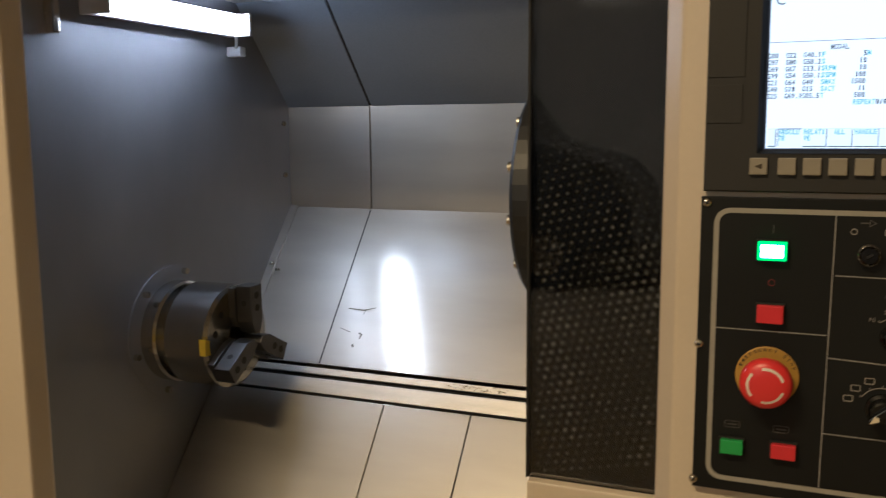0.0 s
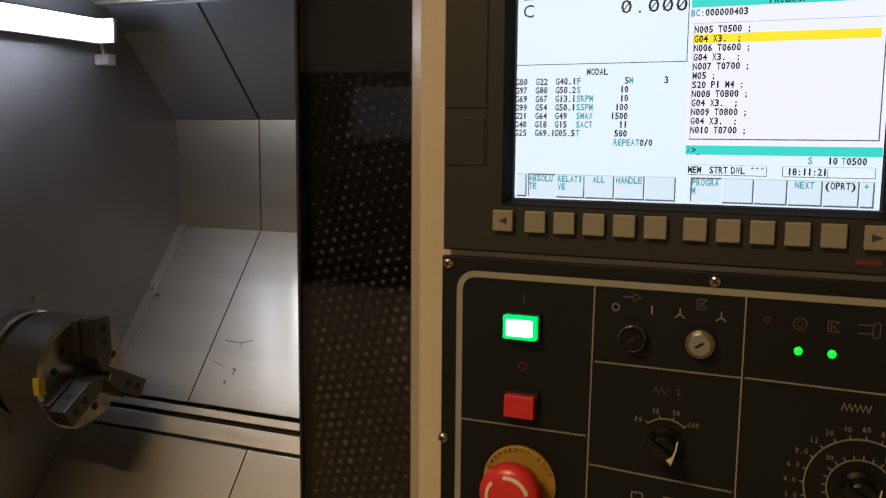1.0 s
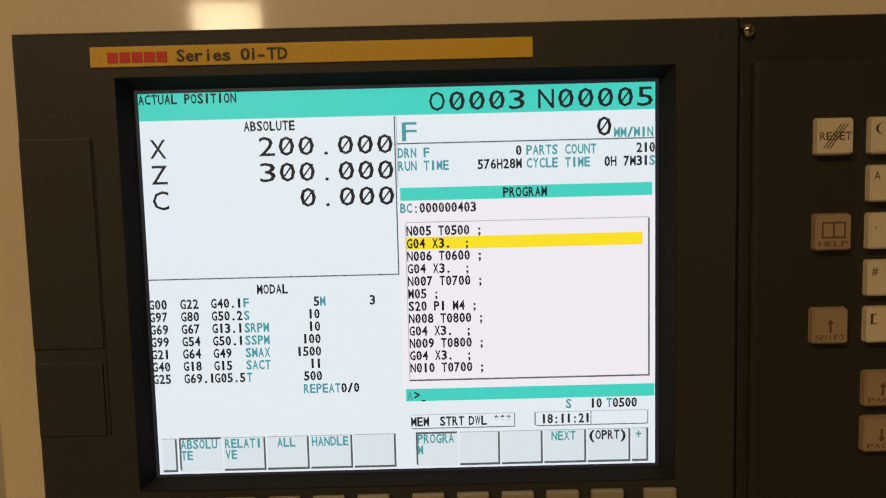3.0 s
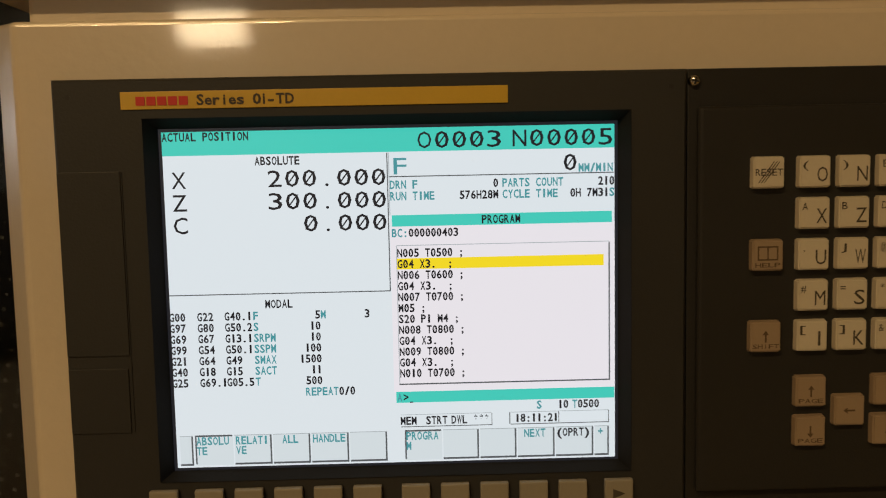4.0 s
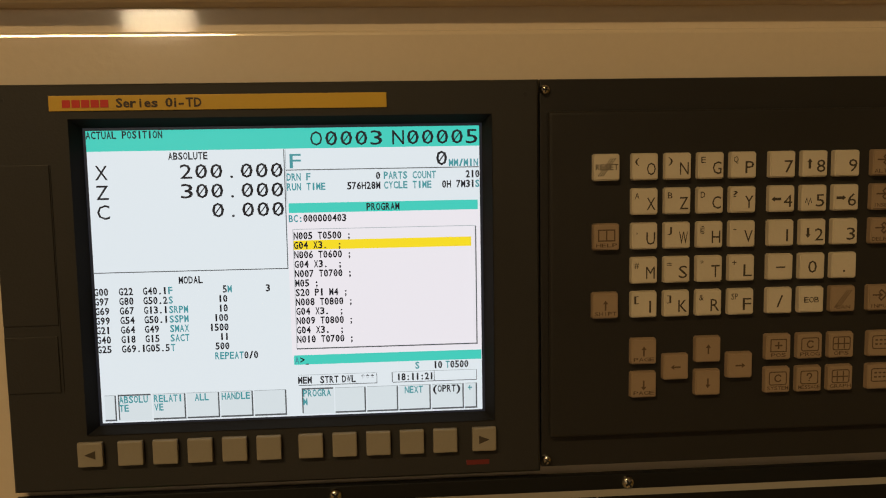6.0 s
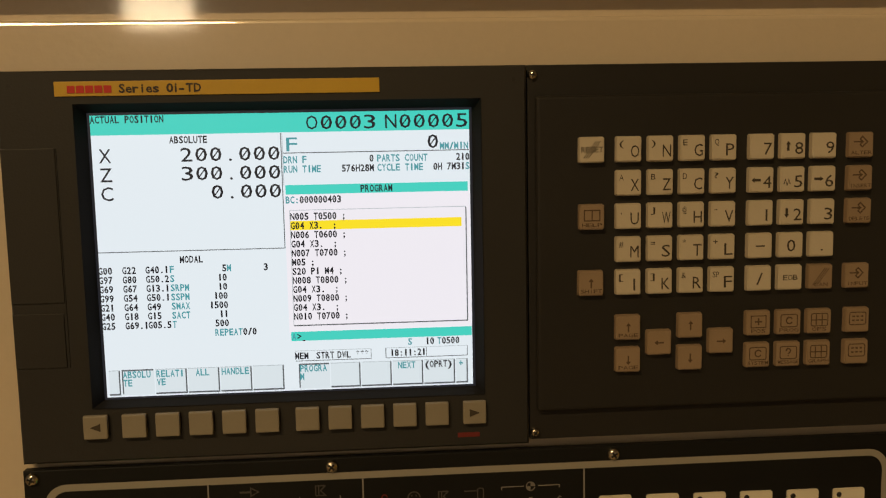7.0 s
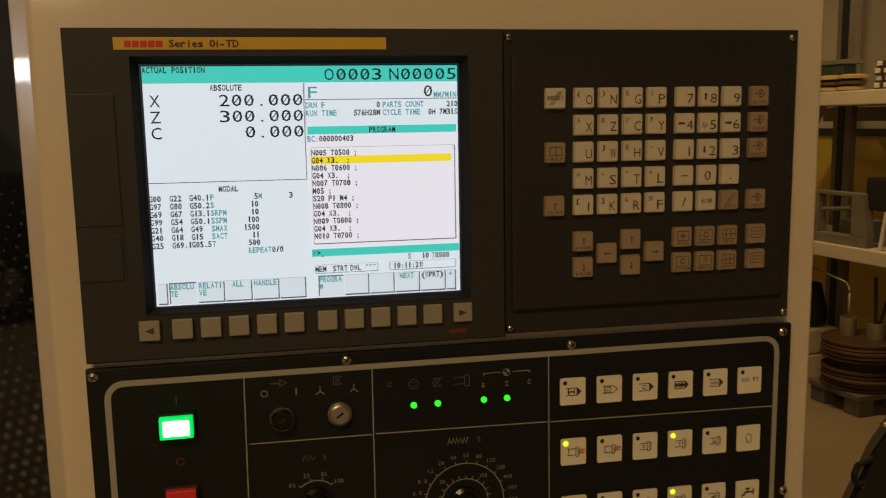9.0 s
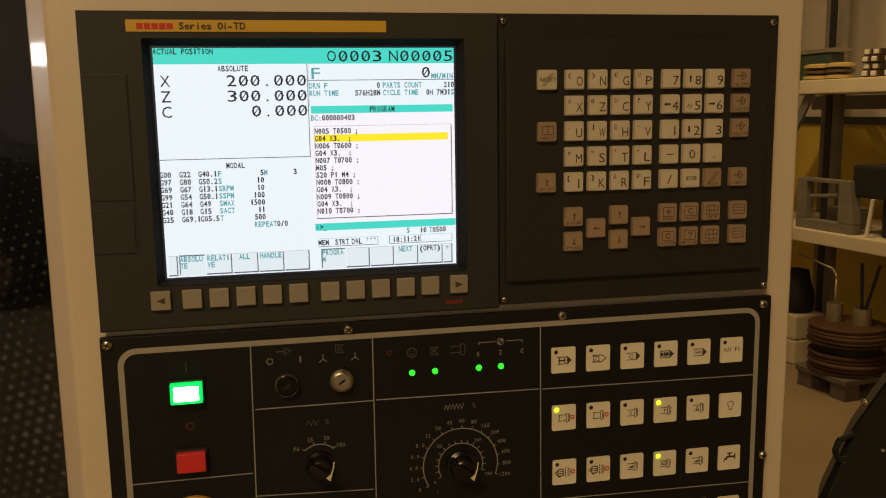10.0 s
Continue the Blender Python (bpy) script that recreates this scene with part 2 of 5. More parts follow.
def mesh_of(name, bm, material, smooth=False):
    me = bpy.data.meshes.new(name)
    bm.to_mesh(me)
    bm.free()
    for p in me.polygons:
        p.use_smooth = smooth
    mats = material if isinstance(material, (list, tuple)) else [material]
    for m in mats:
        me.materials.append(m)
    return me


def part(name, bm, material, parent=None, label="", smooth=False):
    """One mesh object under a thing or a part; coordinates are the world's."""
    me = bm if isinstance(bm, bpy.types.Mesh) else mesh_of(name, bm, material, smooth)
    ob = new(name, me)
    if parent is not None:
        ob.parent = parent
        base = parent.location.copy() if parent.parent is None else parent.location + parent.parent.location
        ob.location = -base
    return tagged(ob, label)


def child(name, me, parent, at, label=""):
    """A shared mesh placed at a world point under a parent whose world place is the origin."""
    ob = new(name, me)
    ob.parent = parent
    ob.location = at
    return tagged(ob, label)


def box(x0, x1, y0, y1, z0, z1, bevel=0.0, seg=2, bm=None):
    own = bmesh.new()
    bmesh.ops.create_cube(own, size=1)
    for v in own.verts:
        v.co = ((x0 + x1) / 2 + v.co.x * (x1 - x0), (y0 + y1) / 2 + v.co.y * (y1 - y0), (z0 + z1) / 2 + v.co.z * (z1 - z0))
    if bevel:
        bmesh.ops.bevel(own, geom=own.edges[:], offset=bevel, segments=seg, profile=0.6, affect="EDGES")
    if bm is None:
        return own
    return join(bm, own)


def join(bm, other):
    me = bpy.data.meshes.new("tmp")
    other.to_mesh(me)
    other.free()
    bm.from_mesh(me)
    bpy.data.meshes.remove(me)
    return bm


def tube(p, q, r0, r1=None, n=20, caps=True, bm=None):
    """A round bar or cone from p to q."""
    p, q = Vector(p), Vector(q)
    own = bmesh.new()
    d = q - p
    turn = d.to_track_quat("Z", "Y").to_matrix().to_4x4()
    bmesh.ops.create_cone(own, cap_ends=caps, segments=n, radius1=r0, radius2=r0 if r1 is None else r1, depth=d.length, matrix=Matrix.Translation((p + q) / 2) @ turn)
    return own if bm is None else join(bm, own)


def lathe(profile, axis="y", at=(0, 0, 0), n=32, sign=1):
    """A turned solid: profile of (distance along the axis, radius)."""
    bm = bmesh.new()
    rings = []
    for d, r in profile:
        ring = []
        for i in range(n):
            a = 2 * math.pi * i / n
            u, v = r * math.cos(a), r * math.sin(a)
            co = {"x": (d * sign, u, v), "y": (u, d * sign, v), "z": (u, v, d * sign)}[axis]
            ring.append(bm.verts.new(Vector(at) + Vector(co)))
        rings.append(ring)
    for a, b in zip(rings, rings[1:]):
        for i in range(n):
            bm.faces.new((a[i], a[(i + 1) % n], b[(i + 1) % n], b[i]))
    for ring in (rings[0], rings[-1]):
        bm.faces.new(ring)
    bmesh.ops.recalc_face_normals(bm, faces=bm.faces[:])
    return bm


def prism(outline, lo, hi, axis="x", bevel=0.0):
    """A solid of an outline (pairs) drawn out along an axis: x uses (y, z), y uses (x, z), z uses (x, y)."""
    bm = bmesh.new()
    def co(a, b, d):
        return {"x": (d, a, b), "y": (a, d, b), "z": (a, b, d)}[axis]
    one = [bm.verts.new(co(a, b, lo)) for a, b in outline]
    two = [bm.verts.new(co(a, b, hi)) for a, b in outline]
    k = len(outline)
    bm.faces.new(one), bm.faces.new(two[::-1])
    for i in range(k):
        bm.faces.new((one[i], two[i], two[(i + 1) % k], one[(i + 1) % k]))
    bmesh.ops.recalc_face_normals(bm, faces=bm.faces[:])
    if bevel:
        bmesh.ops.bevel(bm, geom=bm.edges[:], offset=bevel, segments=2, profile=0.6, affect="EDGES")
    return bm


def stroke(points, width, y, depth=0.0004, closed=False, bm=None):
    """A flat printed line of some width on the plane y, through points (x, z)."""
    bm = bm or bmesh.new()
    pts = [Vector((a, b)) for a, b in points]
    k = len(pts)
    sides = []
    for i, p in enumerate(pts):
        a = pts[i - 1] if (i or closed) else p
        b = pts[(i + 1) % k] if (i < k - 1 or closed) else p
        d1, d2 = (p - a), (b - p)
        d1 = d1.normalized() if d1.length else d2.normalized()
        d2 = d2.normalized() if d2.length else d1
        t = (d1 + d2).normalized()
        nrm = Vector((-t.y, t.x))
        w = width / 2 / max(0.5, t.dot(d1))
        sides.append((bm.verts.new((p.x + nrm.x * w, y, p.y + nrm.y * w)), bm.verts.new((p.x - nrm.x * w, y, p.y - nrm.y * w))))
    for i in range(k if closed else k - 1):
        a, b = sides[i], sides[(i + 1) % k]
        bm.faces.new((a[0], a[1], b[1], b[0]))
    return bm


def arc(cx, cz, r, a0, a1, n=28):
    return [(cx + r * math.cos(math.radians(a0 + (a1 - a0) * i / n)), cz + r * math.sin(math.radians(a0 + (a1 - a0) * i / n))) for i in range(n + 1)]


def rounded(x0, x1, z0, z1, r, n=6):
    return arc(x1 - r, z1 - r, r, 90, 0, n) + arc(x1 - r, z0 + r, r, 0, -90, n) + arc(x0 + r, z0 + r, r, -90, -180, n) + arc(x0 + r, z1 - r, r, 180, 90, n)


GLYPHS = {}


def glyph(ch, bold=0.022):
    key = (ch, bold)
    if key not in GLYPHS:
        cu = bpy.data.curves.new("glyph", "FONT")
        cu.body, cu.size, cu.resolution_u, cu.offset = ch, 1.0, 2, bold
        ob = bpy.data.objects.new("glyph", cu)
        me = bpy.data.meshes.new_from_object(ob)
        co = [(v.co.x, v.co.y) for v in me.vertices]
        GLYPHS[key] = (co, [tuple(p.vertices) for p in me.polygons])
        bpy.data.objects.remove(ob), bpy.data.curves.remove(cu), bpy.data.meshes.remove(me)
    return GLYPHS[key]


def lettering(text, x, z, pitch, height, y, slash=True, fill=0.78, turn=0.0, bold=0.022):
    """Letters on the plane y, each in a cell of its own from x on, standing on z."""
    verts, faces = [], []
    cap = 0.70
    for i, ch in enumerate(text):
        if ch == " ":
            continue
        co, fs = glyph(ch, bold)
        if not co:
            continue
        lo, hi = min(c[0] for c in co), max(c[0] for c in co)
        narrow = ch in ".,:;'|!1Ii-_*"
        sx = height / cap * (1.15 if ch in "1I." else 1.0) if narrow and ch not in "-_*" else pitch * (fill if not narrow else fill * 0.7) / max(0.05, hi - lo)
        mid = x + pitch * (i + 0.5)
        base = len(verts)
        for a, b in co:
            dx, dz = (a - (lo + hi) / 2) * sx, b * height / cap
            px, pz = mid - x + dx, dz
            c, s = math.cos(turn), math.sin(turn)
            verts.append((x + px * c - pz * s, y, z + px * s + pz * c))
        faces += [tuple(base + k for k in f) for f in fs]
        if ch == "0" and slash:
            w, hh = pitch * 0.28, height
            t = pitch * 0.05
            base = len(verts)
            verts += [(mid - w - t, y - 0.00002, z + hh * 0.12), (mid - w + t, y - 0.00002, z + hh * 0.12), (mid + w + t, y - 0.00002, z + hh * 0.88), (mid + w - t, y - 0.00002, z + hh * 0.88)]
            faces.append((base, base + 1, base + 2, base + 3))
    me = bpy.data.meshes.new("lettering")
    me.from_pydata(verts, [], faces)
    return me


def write(text, x, z, pitch, height, y, material, parent, name="lettering", **k):
    me = lettering(text, x, z, pitch, height, y, **k)
    me.materials.append(material)
    return part(name, me, material, parent)


def screw(parent, x, y, z, r=0.0042, name="screw"):
    key = "SCREW%.4f" % r
    if key not in GLYPHS:
        bm = lathe([(0.001, r), (0.0, r), (-0.0016, r * 0.86), (-0.0026, r * 0.5), (-0.0028, r * 0.08)], "y", n=16)
        me = mesh_of("screw", bm, [CHROME, HOLE], True)
        slot = bmesh.new()
        slot.from_mesh(me)
        k = len(slot.faces)
        box(-r * 0.55, r * 0.55, -0.0030, -0.0020, -r * 0.13, r * 0.13, bm=slot)
        box(-r * 0.13, r * 0.13, -0.0030, -0.0020, -r * 0.55, r * 0.55, bm=slot)
        slot.faces.ensure_lookup_table()
        for f in slot.faces[k:]:
            f.material_index = 1
        slot.to_mesh(me)
        slot.free()
        GLYPHS[key] = me
    ob = child(name, GLYPHS[key], parent, (x, y, z))
    ob.rotation_euler = (0, (x * 37 + z * 91) % 1.5, 0)
    return ob


# ---------------------------------------------------------------- the room
def slab(name, label, x0, x1, y0, y1, z0, z1, material, category):
    ob = part(name, box(x0, x1, y0, y1, z0, z1), material)
    return tagged(ob, label, category, kind="structure")


slab("floor", "worn beige concrete workshop floor", -7.0, 4.4, -10.0, 6.2, -0.1, 0, FLOORM, "floor")
slab("ceiling", "plain pale workshop ceiling", -7.0, 4.4, -10.0, 6.2, 3.5, 3.6, CEILM, "ceiling")
slab("wall_west", "plain plastered workshop wall", -7.1, -7.0, -10.0, 6.2, 0, 3.5, WALLM, "wall")
slab("wall_south", "plain plastered workshop wall", -7.0, 4.4, -10.1, -10.0, 0, 3.5, WALLM, "wall")
slab("wall_north", "plain plastered workshop wall", -7.0, 4.4, 6.2, 6.3, 0, 3.5, WALLM, "wall")
slab("wall_east", "cream plaster wall behind the rack", 4.0, 4.1, -10.0, 6.2, 1.45, 3.5, WALLM, "wall")
slab("wall_east_lower", "yellow painted lower wall behind the rack", 3.99, 4.1, -10.0, 6.2, 0, 1.40, WALL_YELLOW, "wall")
slab("trim_east", "dark rail along the top of the yellow wall", 3.97, 4.1, -10.0, 6.2, 1.40, 1.45, BLACK_METAL, "trim")


# ---------------------------------------------------------------- lathe enclosure
enc = thing("lathe_enclosure", "beige sheet-metal lathe enclosure with stainless lined work space", "machine")
WALLX, BACKY = -1.008, 0.953
SLOPE_T, SLOPE_B = (0.953, 1.262), (0.712, 0.970)
LOW_T, LOW_B = (0.640, 0.930), (0.130, 0.330)


def along(p, q, t):
    return (p[0] + (q[0] - p[0]) * t, p[1] + (q[1] - p[1]) * t)


def sloped(p, q, x0, x1, thick=0.004, bevel=0.0008, lift=0.0):
    """A sheet between two lines along x, given by (y, z) at its ends; thick below, lifted along its normal."""
    d = Vector((q[0] - p[0], q[1] - p[1])).normalized()
    nrm = Vector((-d.y, d.x))
    if nrm.x > 0:
        nrm = -nrm
    a = [(p[0] + nrm.x * lift, p[1] + nrm.y * lift), (q[0] + nrm.x * lift, q[1] + nrm.y * lift)]
    b = [(q[0] + nrm.x * (lift - thick), q[1] + nrm.y * (lift - thick)), (p[0] + nrm.x * (lift - thick), p[1] + nrm.y * (lift - thick))]
    return prism(a + b, x0, x1, "x", bevel)


part("headstock_wall", box(WALLX - 0.02, WALLX, 0.06, 1.0, 0.25, 2.0), STEEL_WALL, enc, "dark blue-grey stainless headstock wall")
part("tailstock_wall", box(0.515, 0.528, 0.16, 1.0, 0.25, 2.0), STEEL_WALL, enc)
part("back_panel", box(WALLX, -0.803, BACKY, BACKY + 0.01, 1.262, 1.486, 0.001), STEEL, enc)
part("back_panel", box(-0.799, 0.53, BACKY - 0.002, BACKY + 0.01, 1.262, 1.486, 0.001), STEEL, enc)
UP_T = (0.765, 1.694)
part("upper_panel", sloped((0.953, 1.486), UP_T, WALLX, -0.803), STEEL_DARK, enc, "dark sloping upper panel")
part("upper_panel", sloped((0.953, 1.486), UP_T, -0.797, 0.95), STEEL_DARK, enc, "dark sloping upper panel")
part("seam_strip", sloped((0.951, 1.486), UP_T, -0.803, -0.797, 0.012, 0, -0.002), GROOVE, enc)
part("upper_flange", box(WALLX, 0.53, 0.735, 0.765, 1.692, 1.698, 0.001), STEEL, enc)
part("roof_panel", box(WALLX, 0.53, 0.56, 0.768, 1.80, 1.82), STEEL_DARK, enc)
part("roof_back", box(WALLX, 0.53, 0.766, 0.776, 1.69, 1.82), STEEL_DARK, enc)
# sloping bed covers
part("bed_cover", sloped(SLOPE_T, SLOPE_B, WALLX, -0.803, lift=0.0), STEEL, enc, "stainless sloping cover")
part("bed_cover", sloped(SLOPE_T, SLOPE_B, -0.800, 0.53, lift=0.0015), STEEL, enc, "stainless sloping cover")
part("cover_seam", sloped(along(SLOPE_T, SLOPE_B, 0.01), along(SLOPE_T, SLOPE_B, 0.99), -0.8035, -0.7995, 0.004, 0, 0.0005), GROOVE, enc)
part("wall_angle", sloped(along(SLOPE_T, SLOPE_B, 0.0), along(SLOPE_T, SLOPE_B, 1.0), WALLX, -0.988, 0.003, 0.0005, 0.004), STEEL, enc, "folded edge strip along the wall")
# dark scuffs on the covers
def scuff(points, width, lift):
    """A thin dark scratch on the sloping cover, given by (x, share of the way down)."""
    bm = stroke([(x, t * 0.378) for x, t in points], width, 0.0)
    for v in bm.verts:
        y, z = along(SLOPE_T, SLOPE_B, v.co.z / 0.378)
        v.co.y, v.co.z = y - 0.77 * lift, z + 0.64 * lift
    return bm


for pts_, w in (([(-0.775, 0.66), (-0.74, 0.665), (-0.715, 0.645)], 0.0022), ([(-0.735, 0.655), (-0.738, 0.69)], 0.0016), ([(-0.735, 0.80), (-0.728, 0.81), (-0.73, 0.835)], 0.0035), ([(-0.742, 0.87), (-0.738, 0.885)], 0.0045), ([(-0.78, 0.78), (-0.755, 0.80)], 0.0014)):
    part("scuff_mark", scuff(pts_, w, 0.0024), SCUFF, enc, "dark scuff on the cover")
# rail strip
RAIL = [SLOPE_B, along(SLOPE_B, LOW_T, 0.16), along(SLOPE_B, LOW_T, 0.36), along(SLOPE_B, LOW_T, 0.50), along(SLOPE_B, LOW_T, 0.92), LOW_T]
part("rail_gap", sloped(RAIL[0], RAIL[5], WALLX, 0.53, 0.01, 0, -0.010), GROOVE, enc)
part("rail_lip", sloped((0.697, 0.9680), (0.689, 0.9570), -0.97, 0.53, 0.006, 0.001, 0.0), RAILM, enc)
part("rail_strip", sloped((0.667, 0.9565), (0.649, 0.9325), -0.97, 0.53, 0.010, 0.0012, 0.0), RAILM, enc, "ground steel way cover strip")
# curled chips lying on the way lip
chips = bmesh.new()
rng = random.Random(11)
for k in range(46):
    x = -0.515 + 0.115 * (k / 45) + rng.uniform(-0.004, 0.004)
    y, z = along((0.697, 0.9680), (0.689, 0.9570), rng.uniform(0.1, 0.9))
    a, l = rng.uniform(0, math.pi), rng.uniform(0.003, 0.007)
    c = Vector((x, y - 0.0015, z + 0.0015))
    d = Vector((math.cos(a) * l, -0.4 * abs(math.sin(a)) * l, math.sin(a) * 0.5 * l))
    n = Vector((0.0, -0.0006, 0.0007))
    tube(c - d / 2, c + d / 2 + n, 0.0006, 0.0003, 5, bm=chips)
tagged(part("swarf", chips, SWARF, enc, "brown metal chips on the way"), kind="stuff")
# lower covers, each its own sheet
edges_x = [WALLX, -0.622, -0.450, -0.20, 0.53]
for x0, x1 in zip(edges_x, edges_x[1:]):
    part("lower_cover", sloped(LOW_T, LOW_B, x0 + 0.0012, x1 - 0.0012), STEEL, enc, "stainless lower sloping cover")
part("lower_backing", sloped(LOW_T, LOW_B, WALLX, 0.53, 0.004, 0, -0.006), GROOVE, enc)
for t, x in ((0.42, -0.995), (0.46, -0.975)):
    y, z = along(SLOPE_T, SLOPE_B, t)
    part("cover_screw", lathe([(0, 0.006), (0.004, 0.0055), (0.006, 0.003)], "z", (x, y - 0.004, z + 0.004), 12), CHROME, enc, smooth=True)
for y, z in ((0.93, 1.335), (0.93, 1.45), (0.56, 0.80), (0.36, 0.60)):
    part("wall_screw", lathe([(0, 0.006), (0.004, 0.0055), (0.006, 0.003)], "x", (WALLX, y, z), 12), CHROME, enc, smooth=True)
# outer skins
part("front_left_cover", box(-1.9, -0.862, 0.06, 0.10, 0.15, 2.0, 0.004), PAINT, enc, "beige painted front cover")
part("front_sill", box(-0.862, 0.53, 0.10, 0.16, 0.15, 0.78, 0.004), PAINT, enc)
part("side_skin", box(-1.92, -1.90, 0.06, 1.5, 0.15, 2.0, 0.004), PAINT, enc)
part("side_skin", box(0.53, 0.545, 0.118, 1.5, 0.15, 2.0, 0.004), PAINT, enc)
part("back_skin", box(-1.9, 0.53, 1.48, 1.5, 0.15, 2.0), PAINT_DULL, enc)
part("top_skin", box(-1.9, 0.53, 0.56, 1.5, 2.0, 2.02), PAINT, enc)
part("base_plinth", box(-1.88, 0.93, 0.12, 1.46, 0.0, 0.15), BLACK_METAL, enc)
part("top_lintel", box(-0.862, 0.53, 0.145, 0.16, 1.86, 2.0), PAINT, enc)


def pressed_cover(x0, x1, z0, z1, y_front, y_back, cut=0.0165):
    """A folded box cover whose front edges are cut back at an angle."""
    bm = bmesh.new()
    rings = []
    for y, c in ((y_back, 0), (y_front + cut + 0.003, 0), (y_front, cut)):
        rings.append([bm.verts.new(p) for p in ((x0 + c, y, z0 + c * 0.1), (x1 - c * 0.3, y, z0 + c * 0.1), (x1 - c * 0.3, y, z1 - c * 0.1), (x0 + c, y, z1 - c * 0.1))])
    for a, b in zip(rings, rings[1:]):
        for i in range(4):
            bm.faces.new((a[i], a[(i + 1) % 4], b[(i + 1) % 4], b[i]))
    bm.faces.new(rings[0]), bm.faces.new(rings[-1])
    bmesh.ops.recalc_face_normals(bm, faces=bm.faces[:])
    bmesh.ops.bevel(bm, geom=bm.edges[:], offset=0.0025, segments=3, profile=0.5, affect="EDGES")
    return bm


cab = thing("control_cabinet", "beige powder-coated control cabinet with cut-back front edges", "cabinet")
part("cover", pressed_cover(-0.0375, 0.553, 0.72, 1.6318, 0.0065, 0.115), PAINT, cab, smooth=False)
part("neck", box(-0.0157, 0.540, 0.014, 0.115, 1.60, 1.70, 0.002), PAINT, cab)
part("foot_panel", box(-0.03, 0.545, 0.03, 0.115, 0.12, 0.718, 0.004), PAINT, cab)
part("foot", box(-0.01, 0.53, 0.04, 0.11, 0.0, 0.12, 0.003), BLACK_METAL, cab)
upper = thing("upper_front_cover", "beige upper machine cover over the control cabinet", "cover")
part("cover", pressed_cover(-0.0375, 0.553, 1.6435, 2.0, 0.0, 0.115), PAINT, upper)

# ---------------------------------------------------------------- sliding door
door = thing("sliding_door", "black smoked-glass sliding door pushed open beside the cabinet", "door")
pane = part("pane", box(-0.187, 0.50, 0.119, 0.124, 1.056, 1.84, 0.001), SMOKED, door, "smoked glass pane")
pane.visible_shadow = False
sheet = part("backing_sheet", box(-0.187, 0.50, 0.132, 0.136, 1.056, 1.84, 0.0008), BLACK_METAL, door, "black perforated backing sheet")
# flat grey discs paint the light through the holes, shrinking upward as it dims
dots = bmesh.new()
for i in range(-24, 30):
    for j in range(90):
        x = -0.182 + i * 0.0100 + j * 0.0024
        z = 1.058 + j * 0.0094 + i * 0.0022
        if not (-0.183 < x < 0.05 and 1.06 < z < 1.835):
            continue
        g = noise.noise((x * 14, z * 9, 3.0)) + 0.5 * noise.noise((x * 45, z * 30, 8.0))
        r = min(0.0030, 0.0023 + 0.0012 * g - max(0, z - 1.27) * 0.0042)
        if r < 0.0008:
            continue
        vs = [dots.verts.new((x + r * math.cos(k * 1.0472), 0.1317, z + r * math.sin(k * 1.0472))) for k in range(6)]
        dots.faces.new(vs)
bmesh.ops.recalc_face_normals(dots, faces=dots.faces[:])
tagged(part("perforations", dots, HOLE_GREY, sheet, "rows of flat grey discs painted as light through small round perforations"), kind="stuff")
part("lower_frame", box(-0.187, 0.50, 0.112, 0.136, 0.80, 1.054, 0.002), PAINT, door, "beige painted lower door frame")
part("upper_frame", box(-0.187, 0.50, 0.112, 0.136, 1.842, 1.95, 0.002), PAINT, door)
part("edge_strip", box(-0.1895, -0.187, 0.117, 0.137, 1.056, 1.84), RUBBER, door)

# ---------------------------------------------------------------- chuck
CY, CZ = 0.532, 1.064
nose = thing("spindle_nose", "bolted steel spindle nose ring on the headstock wall", "spindle")
part("ring", lathe([(WALLX, 0.122), (WALLX + 0.003, 0.122), (WALLX + 0.004, 0.10)], "x", (0, CY, CZ), 48), STEEL_WALL, nose, smooth=False)
part("hub", lathe([(WALLX + 0.004, 0.094), (WALLX + 0.030, 0.094), (WALLX + 0.034, 0.090), (WALLX + 0.034, 0.078), (WALLX + 0.052, 0.078)], "x", (0, CY, CZ), 48), CHUCKM, nose, smooth=False)
for k in range(6):
    a = math.radians(60 * k + 14)
    part("bolt", tube((WALLX + 0.004, CY + 0.112 * math.cos(a), CZ + 0.112 * math.sin(a)), (WALLX + 0.013, CY + 0.112 * math.cos(a), CZ + 0.112 * math.sin(a)), 0.006, n=12), CHROME, nose)
chuck = thing("lathe_chuck", "three-jaw steel lathe chuck with stepped bolted jaws", "chuck")
XB, XF, RC = -0.957, -0.864, 0.094
part("body", lathe([(XB, RC - 0.006), (XB + 0.005, RC), (XF - 0.006, RC), (XF, RC - 0.006), (XF, 0.026), (XF - 0.05, 0.024)], "x", (0, CY, CZ), 64), CHUCKM, chuck, "turned steel chuck body")
part("yellow_mark", prism([(CY + (RC + 0.0006) * math.cos(math.radians(a)), CZ + (RC + 0.0006) * math.sin(math.radians(a))) for a in range(172, 193, 3)] + [(CY + 0.082 * math.cos(math.radians(a)), CZ + 0.082 * math.sin(math.radians(a))) for a in range(192, 171, -3)], XF - 0.012, XF + 0.0008, "x"), YELLOW_MARK, chuck, "yellow paint mark")


